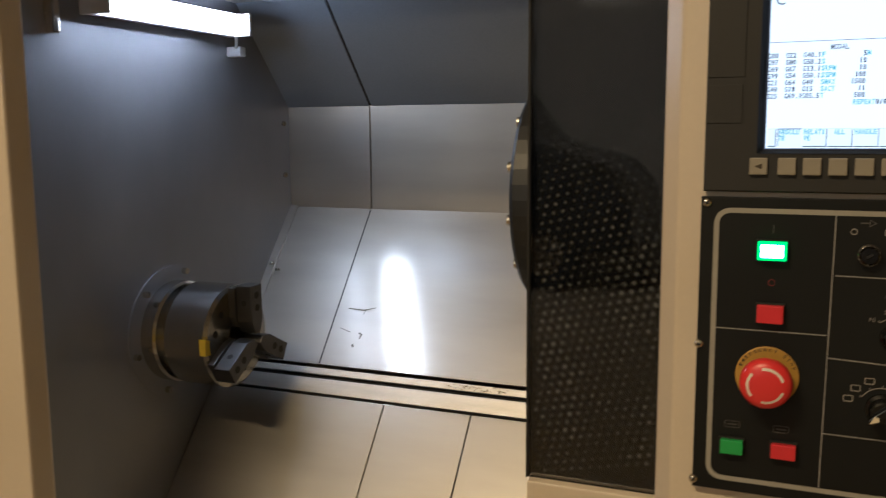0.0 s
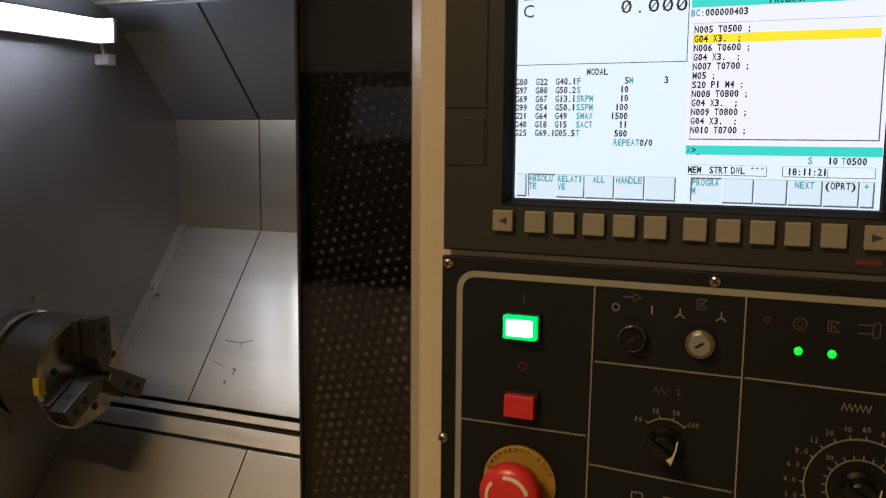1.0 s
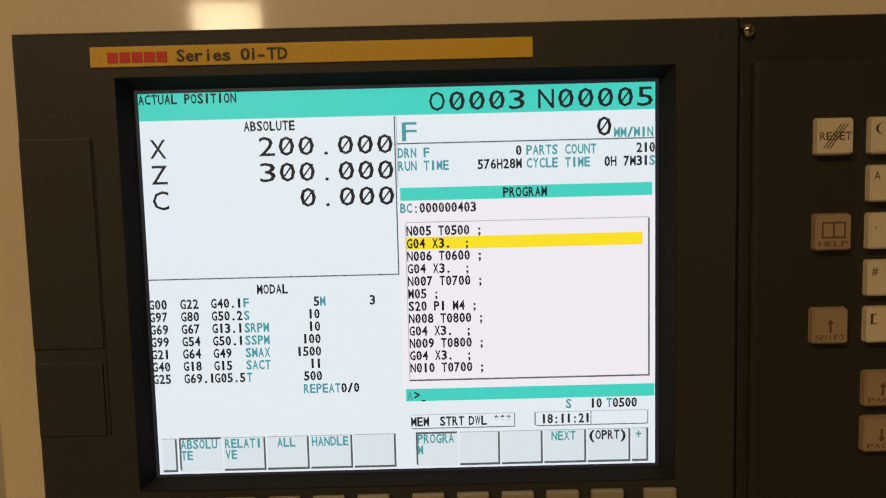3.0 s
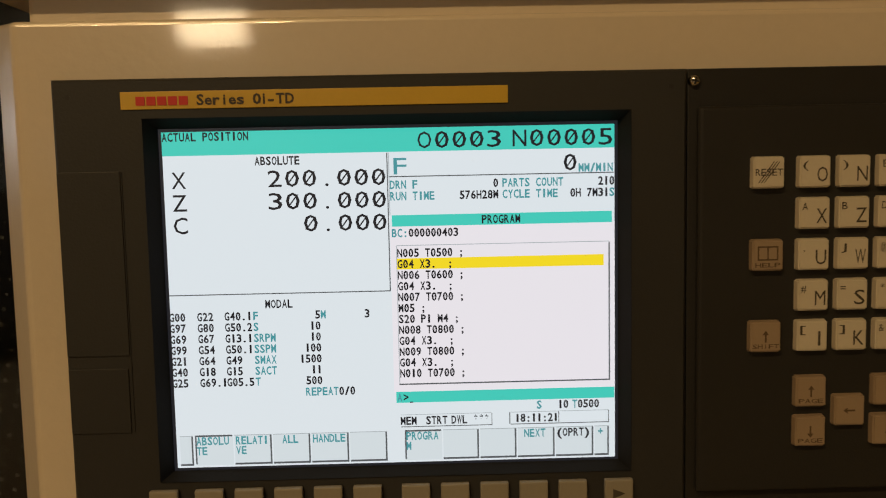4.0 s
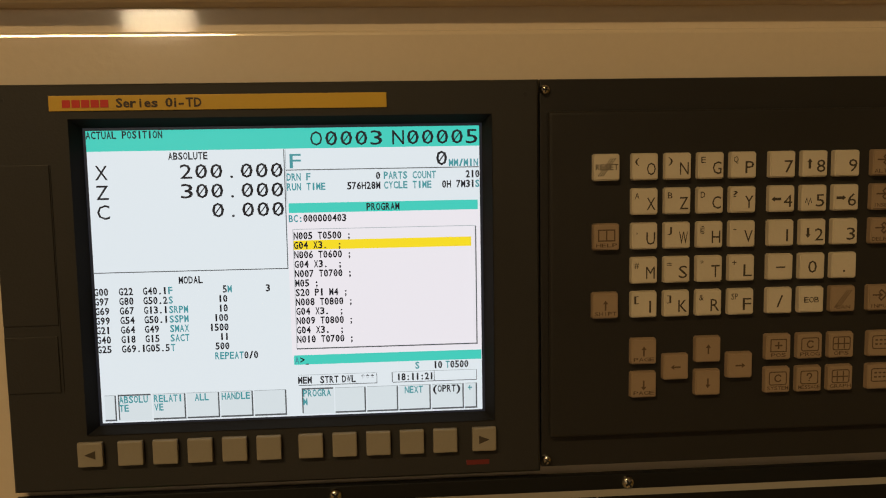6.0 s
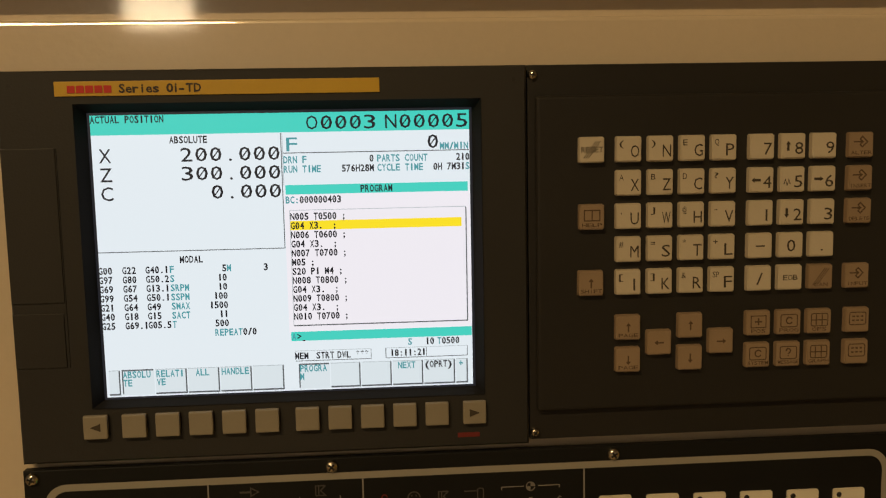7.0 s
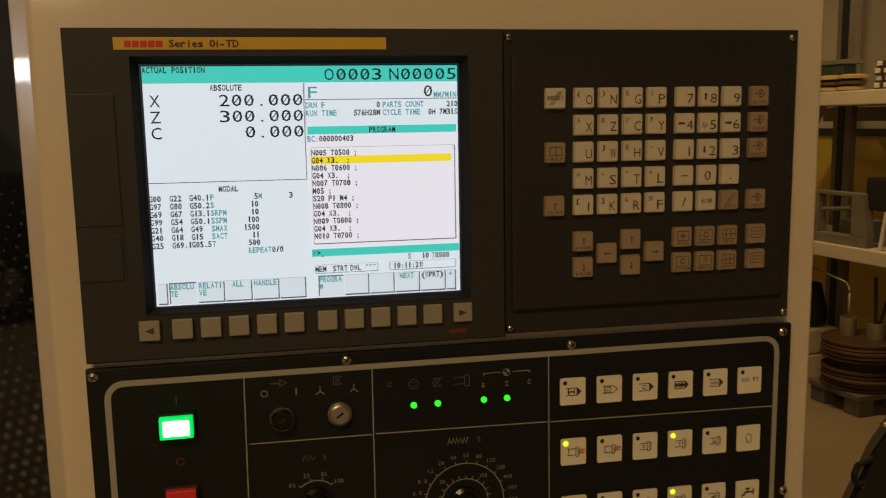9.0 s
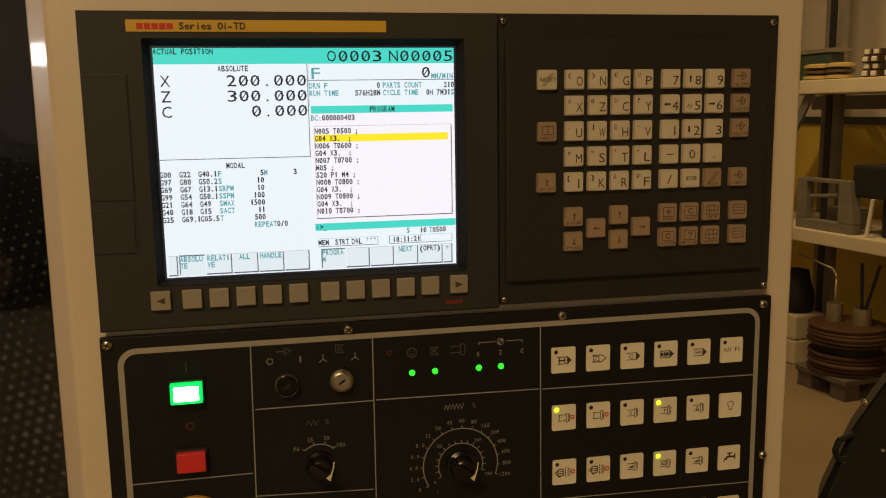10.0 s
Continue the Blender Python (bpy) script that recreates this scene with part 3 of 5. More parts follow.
def jaw(angle):
    """One stepped top jaw with its two bolt holes, drawn upright, then turned round the axis."""
    turn = Matrix.Translation((0, CY, CZ)) @ Matrix.Rotation(angle, 4, "X")
    bm = prism([(-0.014, 0.020), (0.014, 0.020), (0.021, 0.040), (0.021, RC - 0.001), (-0.021, RC - 0.001), (-0.021, 0.040)], XF, XF + 0.014, "x", 0.0012)
    join(bm, prism([(-0.007, 0.010), (0.007, 0.010), (0.0165, 0.032), (0.0165, RC + 0.003), (-0.0165, RC + 0.003), (-0.0165, 0.032)], XF + 0.014, XF + 0.046, "x", 0.0012))
    bm.transform(turn)
    ob = part("jaw", bm, JAWM, chuck, "bolted steel jaw")
    for z in (0.056, 0.079):
        rim = lathe([(XF + 0.0455, 0.0088), (XF + 0.0466, 0.0086), (XF + 0.0466, 0.0068), (XF + 0.0462, 0.0066)], "x", (0, 0, z), 18)
        rim.transform(turn)
        part("bolt_rim", rim, JAWM, ob)
        hole = tube((XF + 0.0455, 0, z), (XF + 0.0468, 0, z), 0.0066, n=16)
        hole.transform(turn)
        part("bolt_hole", hole, HOLE, ob)
    for s in (-1, 1):
        hole = tube((XF + 0.030, s * 0.0163, 0.066), (XF + 0.030, s * 0.0170, 0.066), 0.0055, n=12)
        hole.transform(turn)
        part("bolt_hole", hole, HOLE, ob)


for k in range(3):
    jaw(math.radians(2 + 120 * k))
for k in range(6):
    a = math.radians(120 * (k // 2) + (14 if k % 2 else 46))
    part("bolt_hole", tube((XF - 0.001, CY + 0.066 * math.cos(a), CZ + 0.066 * math.sin(a)), (XF + 0.0006, CY + 0.066 * math.cos(a), CZ + 0.066 * math.sin(a)), 0.0065, n=16), HOLE, chuck)

# ---------------------------------------------------------------- work lamp
lamp = thing("work_lamp", "lit white tube lamp on the headstock wall", "lamp")
part("tube", box(-0.960, -0.926, 0.325, 0.692, 1.621, 1.654, 0.009, 3), TUBE, lamp, "glowing white tube", True)
for y0, y1 in ((0.316, 0.3245), (0.6925, 0.700)):
    part("end_cap", box(-0.980, -0.924, y0, y1, 1.616, 1.659, 0.0015), SHADE_WHITE, lamp)
part("housing", box(-0.975, -0.9605, 0.325, 0.692, 1.616, 1.659, 0.003), SHADE_WHITE, lamp, "grey lamp housing")
part("bracket", tube((-0.96, 0.698, 1.622), (-0.99, 0.738, 1.594), 0.003, n=8), SHADE_WHITE, lamp)
part("bracket_foot", box(WALLX, -0.975, 0.730, 0.750, 1.582, 1.602, 0.003), SHADE_WHITE, lamp)
part("stand_off", box(WALLX, -0.9755, 0.35, 0.37, 1.624, 1.650, 0.002), SHADE_WHITE, lamp)
part("stand_off", box(WALLX, -0.9755, 0.65, 0.67, 1.624, 1.650, 0.002), SHADE_WHITE, lamp)
part("clip", box(WALLX, -0.99, 0.272, 0.287, 1.585, 1.640, 0.003), CHROME, lamp)

# ---------------------------------------------------------------- tool turret
tur = thing("tool_turret", "black disc tool turret with bright bolts", "turret")
TX, TY, TZ, TR = -0.303, 0.565, 1.335, 0.168
part("disc", lathe([(TX, 0.05), (TX, TR - 0.006), (TX + 0.006, TR), (TX + 0.075, TR), (TX + 0.08, TR - 0.006), (TX + 0.08, 0.05)], "x", (0, TY, TZ), 48), BLACK_METAL, tur, "black round turret disc")
part("hub", lathe([(TX - 0.02, 0.045), (TX - 0.016, 0.052), (TX + 0.3, 0.06)], "x", (0, TY, TZ), 32), JAWM, tur)
part("drive_body", box(TX + 0.085, 0.25, TY - 0.12, TY + 0.16, TZ - 0.15, TZ + 0.13, 0.01), BLACK_METAL, tur)
part("slide", prism([(0.66, 0.94), (0.80, 1.10), (0.66, 1.24), (0.52, 1.16)], TX + 0.10, 0.2, "x", 0.004), JAWM, tur)
for k in range(12):
    a = math.radians(30 * k + 12)
    y, z = TY + (TR - 0.022) * math.cos(a), TZ + (TR - 0.022) * math.sin(a)
    part("clamp_bolt", tube((TX - 0.008, y, z), (TX + 0.002, y, z), 0.008, n=12), CHROME, tur)

# ---------------------------------------------------------------- display unit
dis = thing("display_unit", "dark grey control display unit with a lit screen", "display")
DX0, DX1, DZ0, DZ1 = 0.0, 0.2915, 1.381, 1.602
SX0, SX1, SZ0, SZ1 = 0.0468, 0.2594, 1.4165, 1.5778
YF = -0.004
ox0, ox1, oz0, oz1 = SX0 - 0.006, SX1 + 0.006, SZ0 - 0.004, SZ1 + 0.006
# front frame: one ring of plastic round the screen opening, its outer rim eased
body = bmesh.new()
rings = []
for y, e, (a0, a1, b0, b1) in ((0.004, 0.0, (DX0, DX1, DZ0, DZ1)), (YF + 0.0012, 0.0, (DX0, DX1, DZ0, DZ1)), (YF, 0.0012, (DX0, DX1, DZ0, DZ1)), (YF, 0.0, (ox0, ox1, oz0, oz1)), (0.004, 0.0, (ox0, ox1, oz0, oz1))):
    rings.append([body.verts.new(p) for p in ((a0 + e, y, b0 + e), (a1 - e, y, b0 + e), (a1 - e, y, b1 - e), (a0 + e, y, b1 - e))])
for a, b in zip(rings, rings[1:]):
    for k in range(4):
        body.faces.new((a[k], a[(k + 1) % 4], b[(k + 1) % 4], b[k]))
bmesh.ops.recalc_face_normals(body, faces=body.faces[:])
part("front_frame", body, DARK, dis, "dark grey plastic frame")
bez = bmesh.new()
o = [(ox0, oz0), (ox1, oz0), (ox1, oz1), (ox0, oz1)]
i_ = [(SX0 - 0.0015, SZ0 - 0.0012), (SX1 + 0.0015, SZ0 - 0.0012), (SX1 + 0.0015, SZ1 + 0.0015), (SX0 - 0.0015, SZ1 + 0.0015)]
ov = [bez.verts.new((a, YF - 0.0008, b)) for a, b in o]
iv = [bez.verts.new((a, 0.0036, b)) for a, b in i_]
for k in range(4):
    bez.faces.new((ov[k], ov[(k + 1) % 4], iv[(k + 1) % 4], iv[k]))
bmesh.ops.recalc_face_normals(bez, faces=bez.faces[:])
part("bezel", bez, DARKER, dis, "sloping bezel round the screen")
# slot cover lines
for x0, x1, z0, z1 in ((0.0006, 0.0295, 1.474, 1.560), (0.0006, 0.0285, 1.437, 1.468)):
    part("slot_cover", box(x0, x1, YF - 0.0007, YF, z0, z1, 0.0003), DARK, dis, "card slot cover")
part("edge_line", box(0.0297, 0.0302, YF - 0.0004, YF, 1.437, 1.560), HOLE, dis)
for x in (0.0075, 0.284):
    part("pin_hole", tube((x, YF - 0.0002, 1.594), (x, YF, 1.594), 0.0012, n=10), HOLE, dis)
# yellow strip: the maker as plain bars, the series in letters
strip = part("name_strip", box(0.0315, 0.2085, YF - 0.0006, YF, 1.5880, 1.5960, 0.0002), YELLOW, dis, "yellow name strip with red bars and dark lettering")
for k in range(5):
    part("red_bar", box(0.0385 + k * 0.0049, 0.0426 + k * 0.0049, YF - 0.0009, YF - 0.0006, 1.5897, 1.5937), RED_INK, strip)
write("Series", 0.0660, 1.5897, 0.00365, 0.0046, YF - 0.0008, DARK_INK, strip, slash=False, fill=0.92, bold=0.028)
write("0", 0.0915, 1.5897, 0.0042, 0.0046, YF - 0.0008, DARK_INK, strip, slash=False, fill=0.92, bold=0.028)
write("i", 0.0953, 1.5897, 0.0030, 0.0048, YF - 0.0008, DARK_INK, strip, slash=False, fill=0.4, bold=0.028)
write("-TD", 0.0978, 1.5897, 0.0043, 0.0046, YF - 0.0008, DARK_INK, strip, slash=False, fill=0.92, bold=0.028)
part("maker_mark", box(0.249, 0.262, YF - 0.0003, YF, 1.3868, 1.3895), DIM_RED, dis, "small dim red bar")

# screen, drawn in its own 640 by 480 units
scr = part("screen", box(SX0 - 0.002, SX1 + 0.002, 0.0040, 0.0060, SZ0 - 0.002, SZ1 + 0.002), SCREEN_INK, dis, "lit screen with black and teal writing")
U, V = (SX1 - SX0) / 640, (SZ1 - SZ0) / 480


def patch(u0, v0, u1, v1, material, layer=1, name="field"):
    y = 0.0040 - 0.00012 * layer
    bm = bmesh.new()
    bm.faces.new([bm.verts.new((SX0 + a * U, y, SZ1 - b * V)) for a, b in ((u0, v1), (u1, v1), (u1, v0), (u0, v0))])
    return part(name, bm, material, scr)


def text(s, u, v, material=None, wide=8, tall=11.5, right=False, layer=4, slash=True):
    """Screen writing whose cell row is centred on v; u is its start or, with right, its end."""
    if right:
        u -= wide * len(s)
    return write(s, SX0 + u * U, SZ1 - (v + tall / 2) * V, wide * U, tall * V, 0.0040 - 0.00012 * layer, material or SCREEN_INK, scr, slash=slash, fill=0.88 if wide < 12 else 0.80, bold=0.026 if wide < 12 else 0.002)


patch(0, 0, 640, 480, SCREEN_WHITE, 1)
patch(0, 0, 640, 33, SCREEN_TEAL, 2, "title_bar")
patch(318, 138, 640, 377, SCREEN_PINK, 2, "program_field")
# thin frames and rules
for a, b, c, d in ((0, 228.5, 317, 230), (315.5, 34, 317, 230), (318, 67, 639, 68.5), (326, 364, 632, 366), (631, 166, 633, 366), (459, 410, 460, 427), (485, 410, 486.5, 427), (557, 410, 558, 427), (327, 427, 460, 428.2), (487, 427, 630, 428.2), (630, 410, 631, 428)):
    patch(a, b, c, d, SCREEN_SHADE, 3, "line")
for a, b, c, d in ((318, 34, 319, 122), (327, 164.5, 632, 165.5), (326, 165, 327, 364), (327, 409.5, 458, 410.3), (487, 409.5, 630, 410.3)):
    patch(a, b, c, d, SCREEN_MID, 3, "line")
text("ACTUAL POSITION", 0, 7, wide=8.15)
text("O0003", 357.5, 17, wide=24.7, tall=23.5), text("N00005", 492.5, 17, wide=24.5, tall=23.5)
text("ABSOLUTE", 129, 42)
for row, (axis, value) in enumerate((("X", "200.000"), ("Z", "300.000"), ("C", "0.000"))):
    text(axis, 9, 67 + 31.7 * row, wide=25, tall=23.5)
    text(value, 316, 67 + 31.7 * row, wide=24.5, tall=23.5, right=True)
text("MODAL", 136, 244)
MODAL = (("G00", "G22", "G40.1", "F", "5"), ("G97", "G80", "G50.2", "S", "10"), ("G69", "G67", "G13.1", "SRPM", "10"), ("G99", "G54", "G50.1", "SSPM", "100"),
         ("G21", "G64", "G49", "SMAX", "1500"), ("G40", "G18", "G15", "SACT", "11"), ("G25", "G69.1", "G05.5", "T", "500"))
for row, (a, b, c, d, e) in enumerate(MODAL):
    v = 260.5 + 15.85 * row
    text(a, -2, v), text(b, 38, v), text(c, 77, v)
    text(d, 118, v, SCREEN_TEAL_INK)
    text(e, 215, v, right=True)
text("M", 215, 260.5, SCREEN_TEAL_INK)
text("3", 278, 260.5)
text("REPEAT", 190, 372, SCREEN_TEAL_INK), text("0/0", 238, 372)
text("F", 323, 53, SCREEN_TEAL_INK, wide=23, tall=23.5)
text("0", 588, 52, wide=23, tall=23.5, right=True)
text("MM/MIN", 588, 60, SCREEN_TEAL_INK, wide=8.3)
text("DRN F", 319, 79, SCREEN_TEAL_INK), text("0", 474, 79, right=True), text("PARTS COUNT", 479, 79, SCREEN_TEAL_INK), text("210", 640, 79, right=True)
text("RUN TIME", 319, 95, SCREEN_TEAL_INK), text("576H28M", 474, 95, right=True)
text("CYCLE TIME", 479, 95, SCREEN_TEAL_INK), text("0H 7M31", 632, 95, right=True), text("S", 640, 95, SCREEN_TEAL_INK, right=True)
patch(321, 122, 636, 138, SCREEN_TEAL, 3, "program_bar")
text("PROGRAM", 449, 130)
text("BC:", 320, 147, SCREEN_TEAL_INK), text("000000403", 344, 147)
patch(327, 183.5, 624, 199, SCREEN_YELLOW, 3, "highlight")
PROGRAM = ("N005 T0500 ;", "G04 X3.  ;", "N006 T0600 ;", "G04 X3.  ;", "N007 T0700 ;", "M05 ;", "S20 P1 M4 ;", "N008 T0800 ;", "G04 X3.  ;", "N009 T0800 ;", "G04 X3.  ;", "N010 T0700 ;")
for row, line in enumerate(PROGRAM):
    text(line, 327, 175.5 + 15.75 * row)
patch(321, 376, 639, 392, SCREEN_TEAL, 3, "entry_bar")
text("A", 322, 384, SCREEN_TEAL_INK), text(">_", 331, 384)
text("S", 525, 399.5, SCREEN_TEAL_INK), text("10", 572, 399.5, right=True), text("T", 577, 399.5, SCREEN_TEAL_INK), text("0500", 585, 399.5)
text("MEM", 326, 418.5), text("STRT", 363, 418.5), text("DWL", 400, 418.5), text("***", 432, 418.5), text("18:11:21", 493, 418.5)
# soft-key captions on drawn push buttons, two of them pressed
SOFT_LABELS = ((5, 24, ""), (27, 82, "ABSOLU|TE"), (84, 138, "RELATI|VE"), (140, 194, "ALL"), (196, 250, "HANDLE"), (252, 306, ""),
        (332, 386, "PROGRA|M"), (388, 440, ""), (442, 495, ""), (497, 551, "NEXT"), (553, 608, "(OPRT)"), (610, 631, "+"))
for k, (a, b, words) in enumerate(SOFT_LABELS):
    down = k in (1, 6)
    patch(a, 433, b, 477, SCREEN_KEY, 2, "key_face")
    if down:
        patch(a, 432.5, b - 1, 435, SCREEN_SHADE, 3, "key_edge")
        patch(a, 433, a + 2.2, 475, SCREEN_SHADE, 3, "key_edge")
    else:
        patch(a, 433, b, 434, SCREEN_MID, 3, "key_edge")
        patch(a, 474.2, b, 477, SCREEN_SHADE, 3, "key_edge")
        patch(b - 2.4, 434, b, 477, SCREEN_SHADE, 3, "key_edge")
    for r, word in enumerate(words.split("|")):
        text(word, (a + 1.5) if len(word) > 4 or down or k == 2 else (a + b) / 2 - 4 * len(word) - 2, 441 + 14.5 * r, SCREEN_INK if word == "(OPRT)" else SCREEN_TEAL_INK)

# soft keys
soft = mesh_of("soft_key", box(-0.0068, 0.0068, -0.0035, 0.0, -0.0068, 0.0068, 0.0009), KEY_SOFT)
for k, x in enumerate([0.0425] + [0.0640 + 0.01875 * i for i in range(5)] + [0.1620 + 0.01875 * i for i in range(5)] + [0.2590]):
    sk = child("soft_key", soft, dis, (x, YF, 1.4022))
    if k in (0, 11):
        s = -1 if k == 0 else 1
        bm = bmesh.new()
        bm.faces.new([bm.verts.new((s * a, -0.0037, b)) for a, b in ((0.0030, 0), (-0.0030, 0.0024), (-0.0030, -0.0024))])
        arrow = new("arrow", mesh_of("arrow", bm, KEY_INK))
        arrow.parent = sk

# ---------------------------------------------------------------- keyboard unit
kb = thing("keyboard_unit", "dark grey machine keyboard unit with cream and tan keys", "keyboard")
part("back_plate", box(0.2925, 0.5215, -0.001, 0.004, 1.3825, 1.6022, 0.0006), PLATE, kb)
part("raised_plate", box(0.2965, 0.5128, -0.0056, -0.001, 1.4005, 1.5845, 0.0022, 3), PLATE, kb, "raised dark grey key plate")
for x, z in ((0.2955, 1.5965), (0.5160, 1.5965), (0.2955, 1.3870), (0.5175, 1.3865)):
    screw(kb, x, -0.001, z, 0.0030)
KEYH = 0.0076
key_mesh = {}
for tag, m in (("light", KEY_LIGHT), ("tan", KEY_TAN)):
    bm = box(-KEYH, KEYH, -0.0050, 0.0, -KEYH, KEYH)
    for v in bm.verts:
        if v.co.y < -0.002:
            v.co.x *= 0.93
            v.co.z *= 0.93
    bmesh.ops.bevel(bm, geom=bm.edges[:], offset=0.0006, segments=2, affect="EDGES")
    key_mesh[tag] = mesh_of("key", bm, m)


def key(x, z, legend="", small="", tan=False, icon=""):
    ob = child("key", key_mesh["tan" if tan else "light"], kb, (x, -0.0045, z), "")
    ink = KEY_INK_TAN if tan else KEY_INK
    y = -0.00512
    def put(name, me):
        me.materials.append(ink)
        o = new(name, me)
        o.parent = ob
    if legend in ("-", "0", ".", "/"):
        put("legend", lettering(legend, -0.0032, -0.0036, 0.0064, 0.0070, y, slash=False, fill=0.8 if legend == "0" else 0.6, bold=0.0) if legend != "-" else mesh_of("legend", stroke([(-0.0027, 0), (0.0027, 0)], 0.0008, y), []))
    elif len(legend) == 1:
        put("legend", lettering(legend, 0.0002, -0.0046, 0.0062, 0.0070, y, slash=False, fill=0.8, bold=0.0))
    elif legend:
        w = min(0.0030, 0.0128 / len(legend))
        low = icon and legend != "RESET"
        put("legend", lettering(legend, -w * len(legend) / 2, -0.0055 if low else -0.0014, w, 0.0021 if low else 0.0032, y, slash=False, fill=0.9, bold=0.006))
    if small and small in "ABCDEJQ()[]@?=#*+,-&'\"" or small == "SP":
        w = 0.0030 if len(small) == 1 else 0.0021
        put("legend", lettering(small, -0.0060, 0.0016, w, 0.0034, y, slash=False, fill=0.85, bold=0.004))
    def draw(bm):
        put("legend", mesh_of("legend", bm, []))
    if icon in ("circle", "query", "grid", "dots"):
        bm = stroke(rounded(-0.0050, 0.0050, -0.0026, 0.0048, 0.0010, 2), 0.0006, y, closed=True)
        if icon == "circle":
            stroke(arc(0.0002, 0.0012, 0.0019, 30, 330, 12), 0.0008, y, bm=bm)
        elif icon == "query":
            stroke(arc(0, 0.0022, 0.0013, 190, -60, 10) + [(0, 0.0003)], 0.0008, y, bm=bm), stroke([(0, -0.0010), (0, -0.0004)], 0.0009, y, bm=bm)
        elif icon == "grid":
            for a in (-0.0020, 0.0016):
                stroke([(a, -0.0020), (a, 0.0042)], 0.0007, y, bm=bm)
            stroke([(-0.0046, 0.0010), (0.0046, 0.0010)], 0.0007, y, bm=bm)
        else:
            for a in (-0.0026, 0.0, 0.0026):
                stroke([(a - 0.0008, 0.0024), (a + 0.0008, 0.0024)], 0.0009, y, bm=bm), stroke([(a - 0.0008, 0.0), (a + 0.0008, 0.0)], 0.0009, y, bm=bm)
        draw(bm)
    elif icon == "screen":
        bm = stroke([(-0.0045, 0.0045), (0.0045, 0.0045), (0.0045, -0.0025), (-0.0045, -0.0025)], 0.0006, y, closed=True)
        stroke([(-0.0022, 0.001), (0.0022, 0.001)], 0.0009, y, bm=bm)
        stroke([(0, -0.001), (0, 0.0032)], 0.0009, y, bm=bm)
        draw(bm)
    elif icon in ("up", "down", "left", "right"):
        d = {"up": (0, 1), "down": (0, -1), "left": (-1, 0), "right": (1, 0)}[icon]
        dx = -0.0032 if small == "near" else 0.0
        bm = stroke([(dx - d[0] * 0.0026, -d[1] * 0.0026), (dx + d[0] * 0.0012, d[1] * 0.0012)], 0.0015 if small == "near" else 0.0009, y)
        e = (dx + d[0] * 0.0030, d[1] * 0.0030)
        b0 = (dx + d[0] * 0.0010, d[1] * 0.0010)
        bm.faces.new([bm.verts.new(p) for p in ((e[0], y, e[1]), (b0[0] - d[1] * 0.0015, y, b0[1] + d[0] * 0.0015), (b0[0] + d[1] * 0.0015, y, b0[1] - d[0] * 0.0015))])
        draw(bm)
    elif icon == "diamond":
        bm = stroke([(-0.0012, 0.0032), (0.0004, 0.0048), (0.0034, 0.0018), (0.0004, -0.0012), (-0.0012, 0.0004)], 0.0008, y)
        stroke([(-0.0048, 0.0018), (0.0006, 0.0018)], 0.0008, y, bm=bm), stroke([(-0.0008, 0.0030), (0.0008, 0.0018), (-0.0008, 0.0006)], 0.0007, y, bm=bm)
        draw(bm)
    elif icon == "slash":
        bm = stroke([(-0.0036, -0.0048), (0.0036, 0.0050)], 0.0004, y)
        for s in (-1, 1):
            stroke([(-0.0036 + s * 0.0013, -0.0048), (0.0036 + s * 0.0013, 0.0050)], 0.0004, y, bm=bm)
        draw(bm)
    elif icon == "wave":
        draw(stroke([(-0.0052, -0.0026), (-0.0044, 0.0002), (-0.0034, -0.0036), (-0.0024, 0.0), (-0.0016, -0.0026)], 0.0006, y))
    elif icon == "book":
        bm = stroke([(-0.0045, 0.0040), (0.0045, 0.0040), (0.0045, -0.002), (-0.0045, -0.002)], 0.0007, y, closed=True)
        stroke([(0, -0.002), (0, 0.004)], 0.0007, y, bm=bm)
        draw(bm)
    return ob


KX = [0.3495 + 0.01855 * i for i in range(4)]
NX = [0.4275 + 0.01855 * i for i in range(3)]
KZ = [1.5535 - 0.0192 * i for i in range(5)]
LETTERS = ("(O )N EG QP", "AX BZ DC ?Y", ",U JW @H -V", "#M =S *T +L", "[I ]K &R SPF")
for r, line in enumerate(LETTERS):
    for c, pair in enumerate(line.split()):
        key(KX[c], KZ[r], pair[-1], pair[:-1])
key(0.3280, KZ[0], "RESET", icon="slash")
key(0.3280, KZ[2], "HELP", tan=True, icon="book")
key(0.3275, KZ[4], "SHIFT", tan=True, icon="up")
NUM = ("7 8 9", "4 5 6", "1 2 3", "- 0 .", "/ EOB CAN")
SIDE = {"8": "up", "2": "down", "4": "left", "6": "right", "5": "wave", "CAN": "slash"}
for r, line in enumerate(NUM):
    for c, s in enumerate(line.split()):
        key(NX[c], KZ[r], s, "near" if s in "8246" else "", tan=s == "CAN", icon=SIDE.get(s, ""))
for r, s in ((0, "ALTER"), (1, "INSERT"), (2, "DELETE"), (4, "INPUT")):
    key(0.4868, KZ[r], s, tan=True, icon="diamond")
Z5, Z6 = 1.4500, 1.4308
key(KX[0], Z5, "PAGE", tan=True, icon="up"), key(KX[0], Z6, "PAGE", tan=True, icon="down")
key(KX[2], Z5, tan=True, icon="up"), key(KX[2], Z6, tan=True, icon="down")
key(KX[1], 1.4405, tan=True, icon="left"), key(KX[3], 1.4402, tan=True, icon="right")
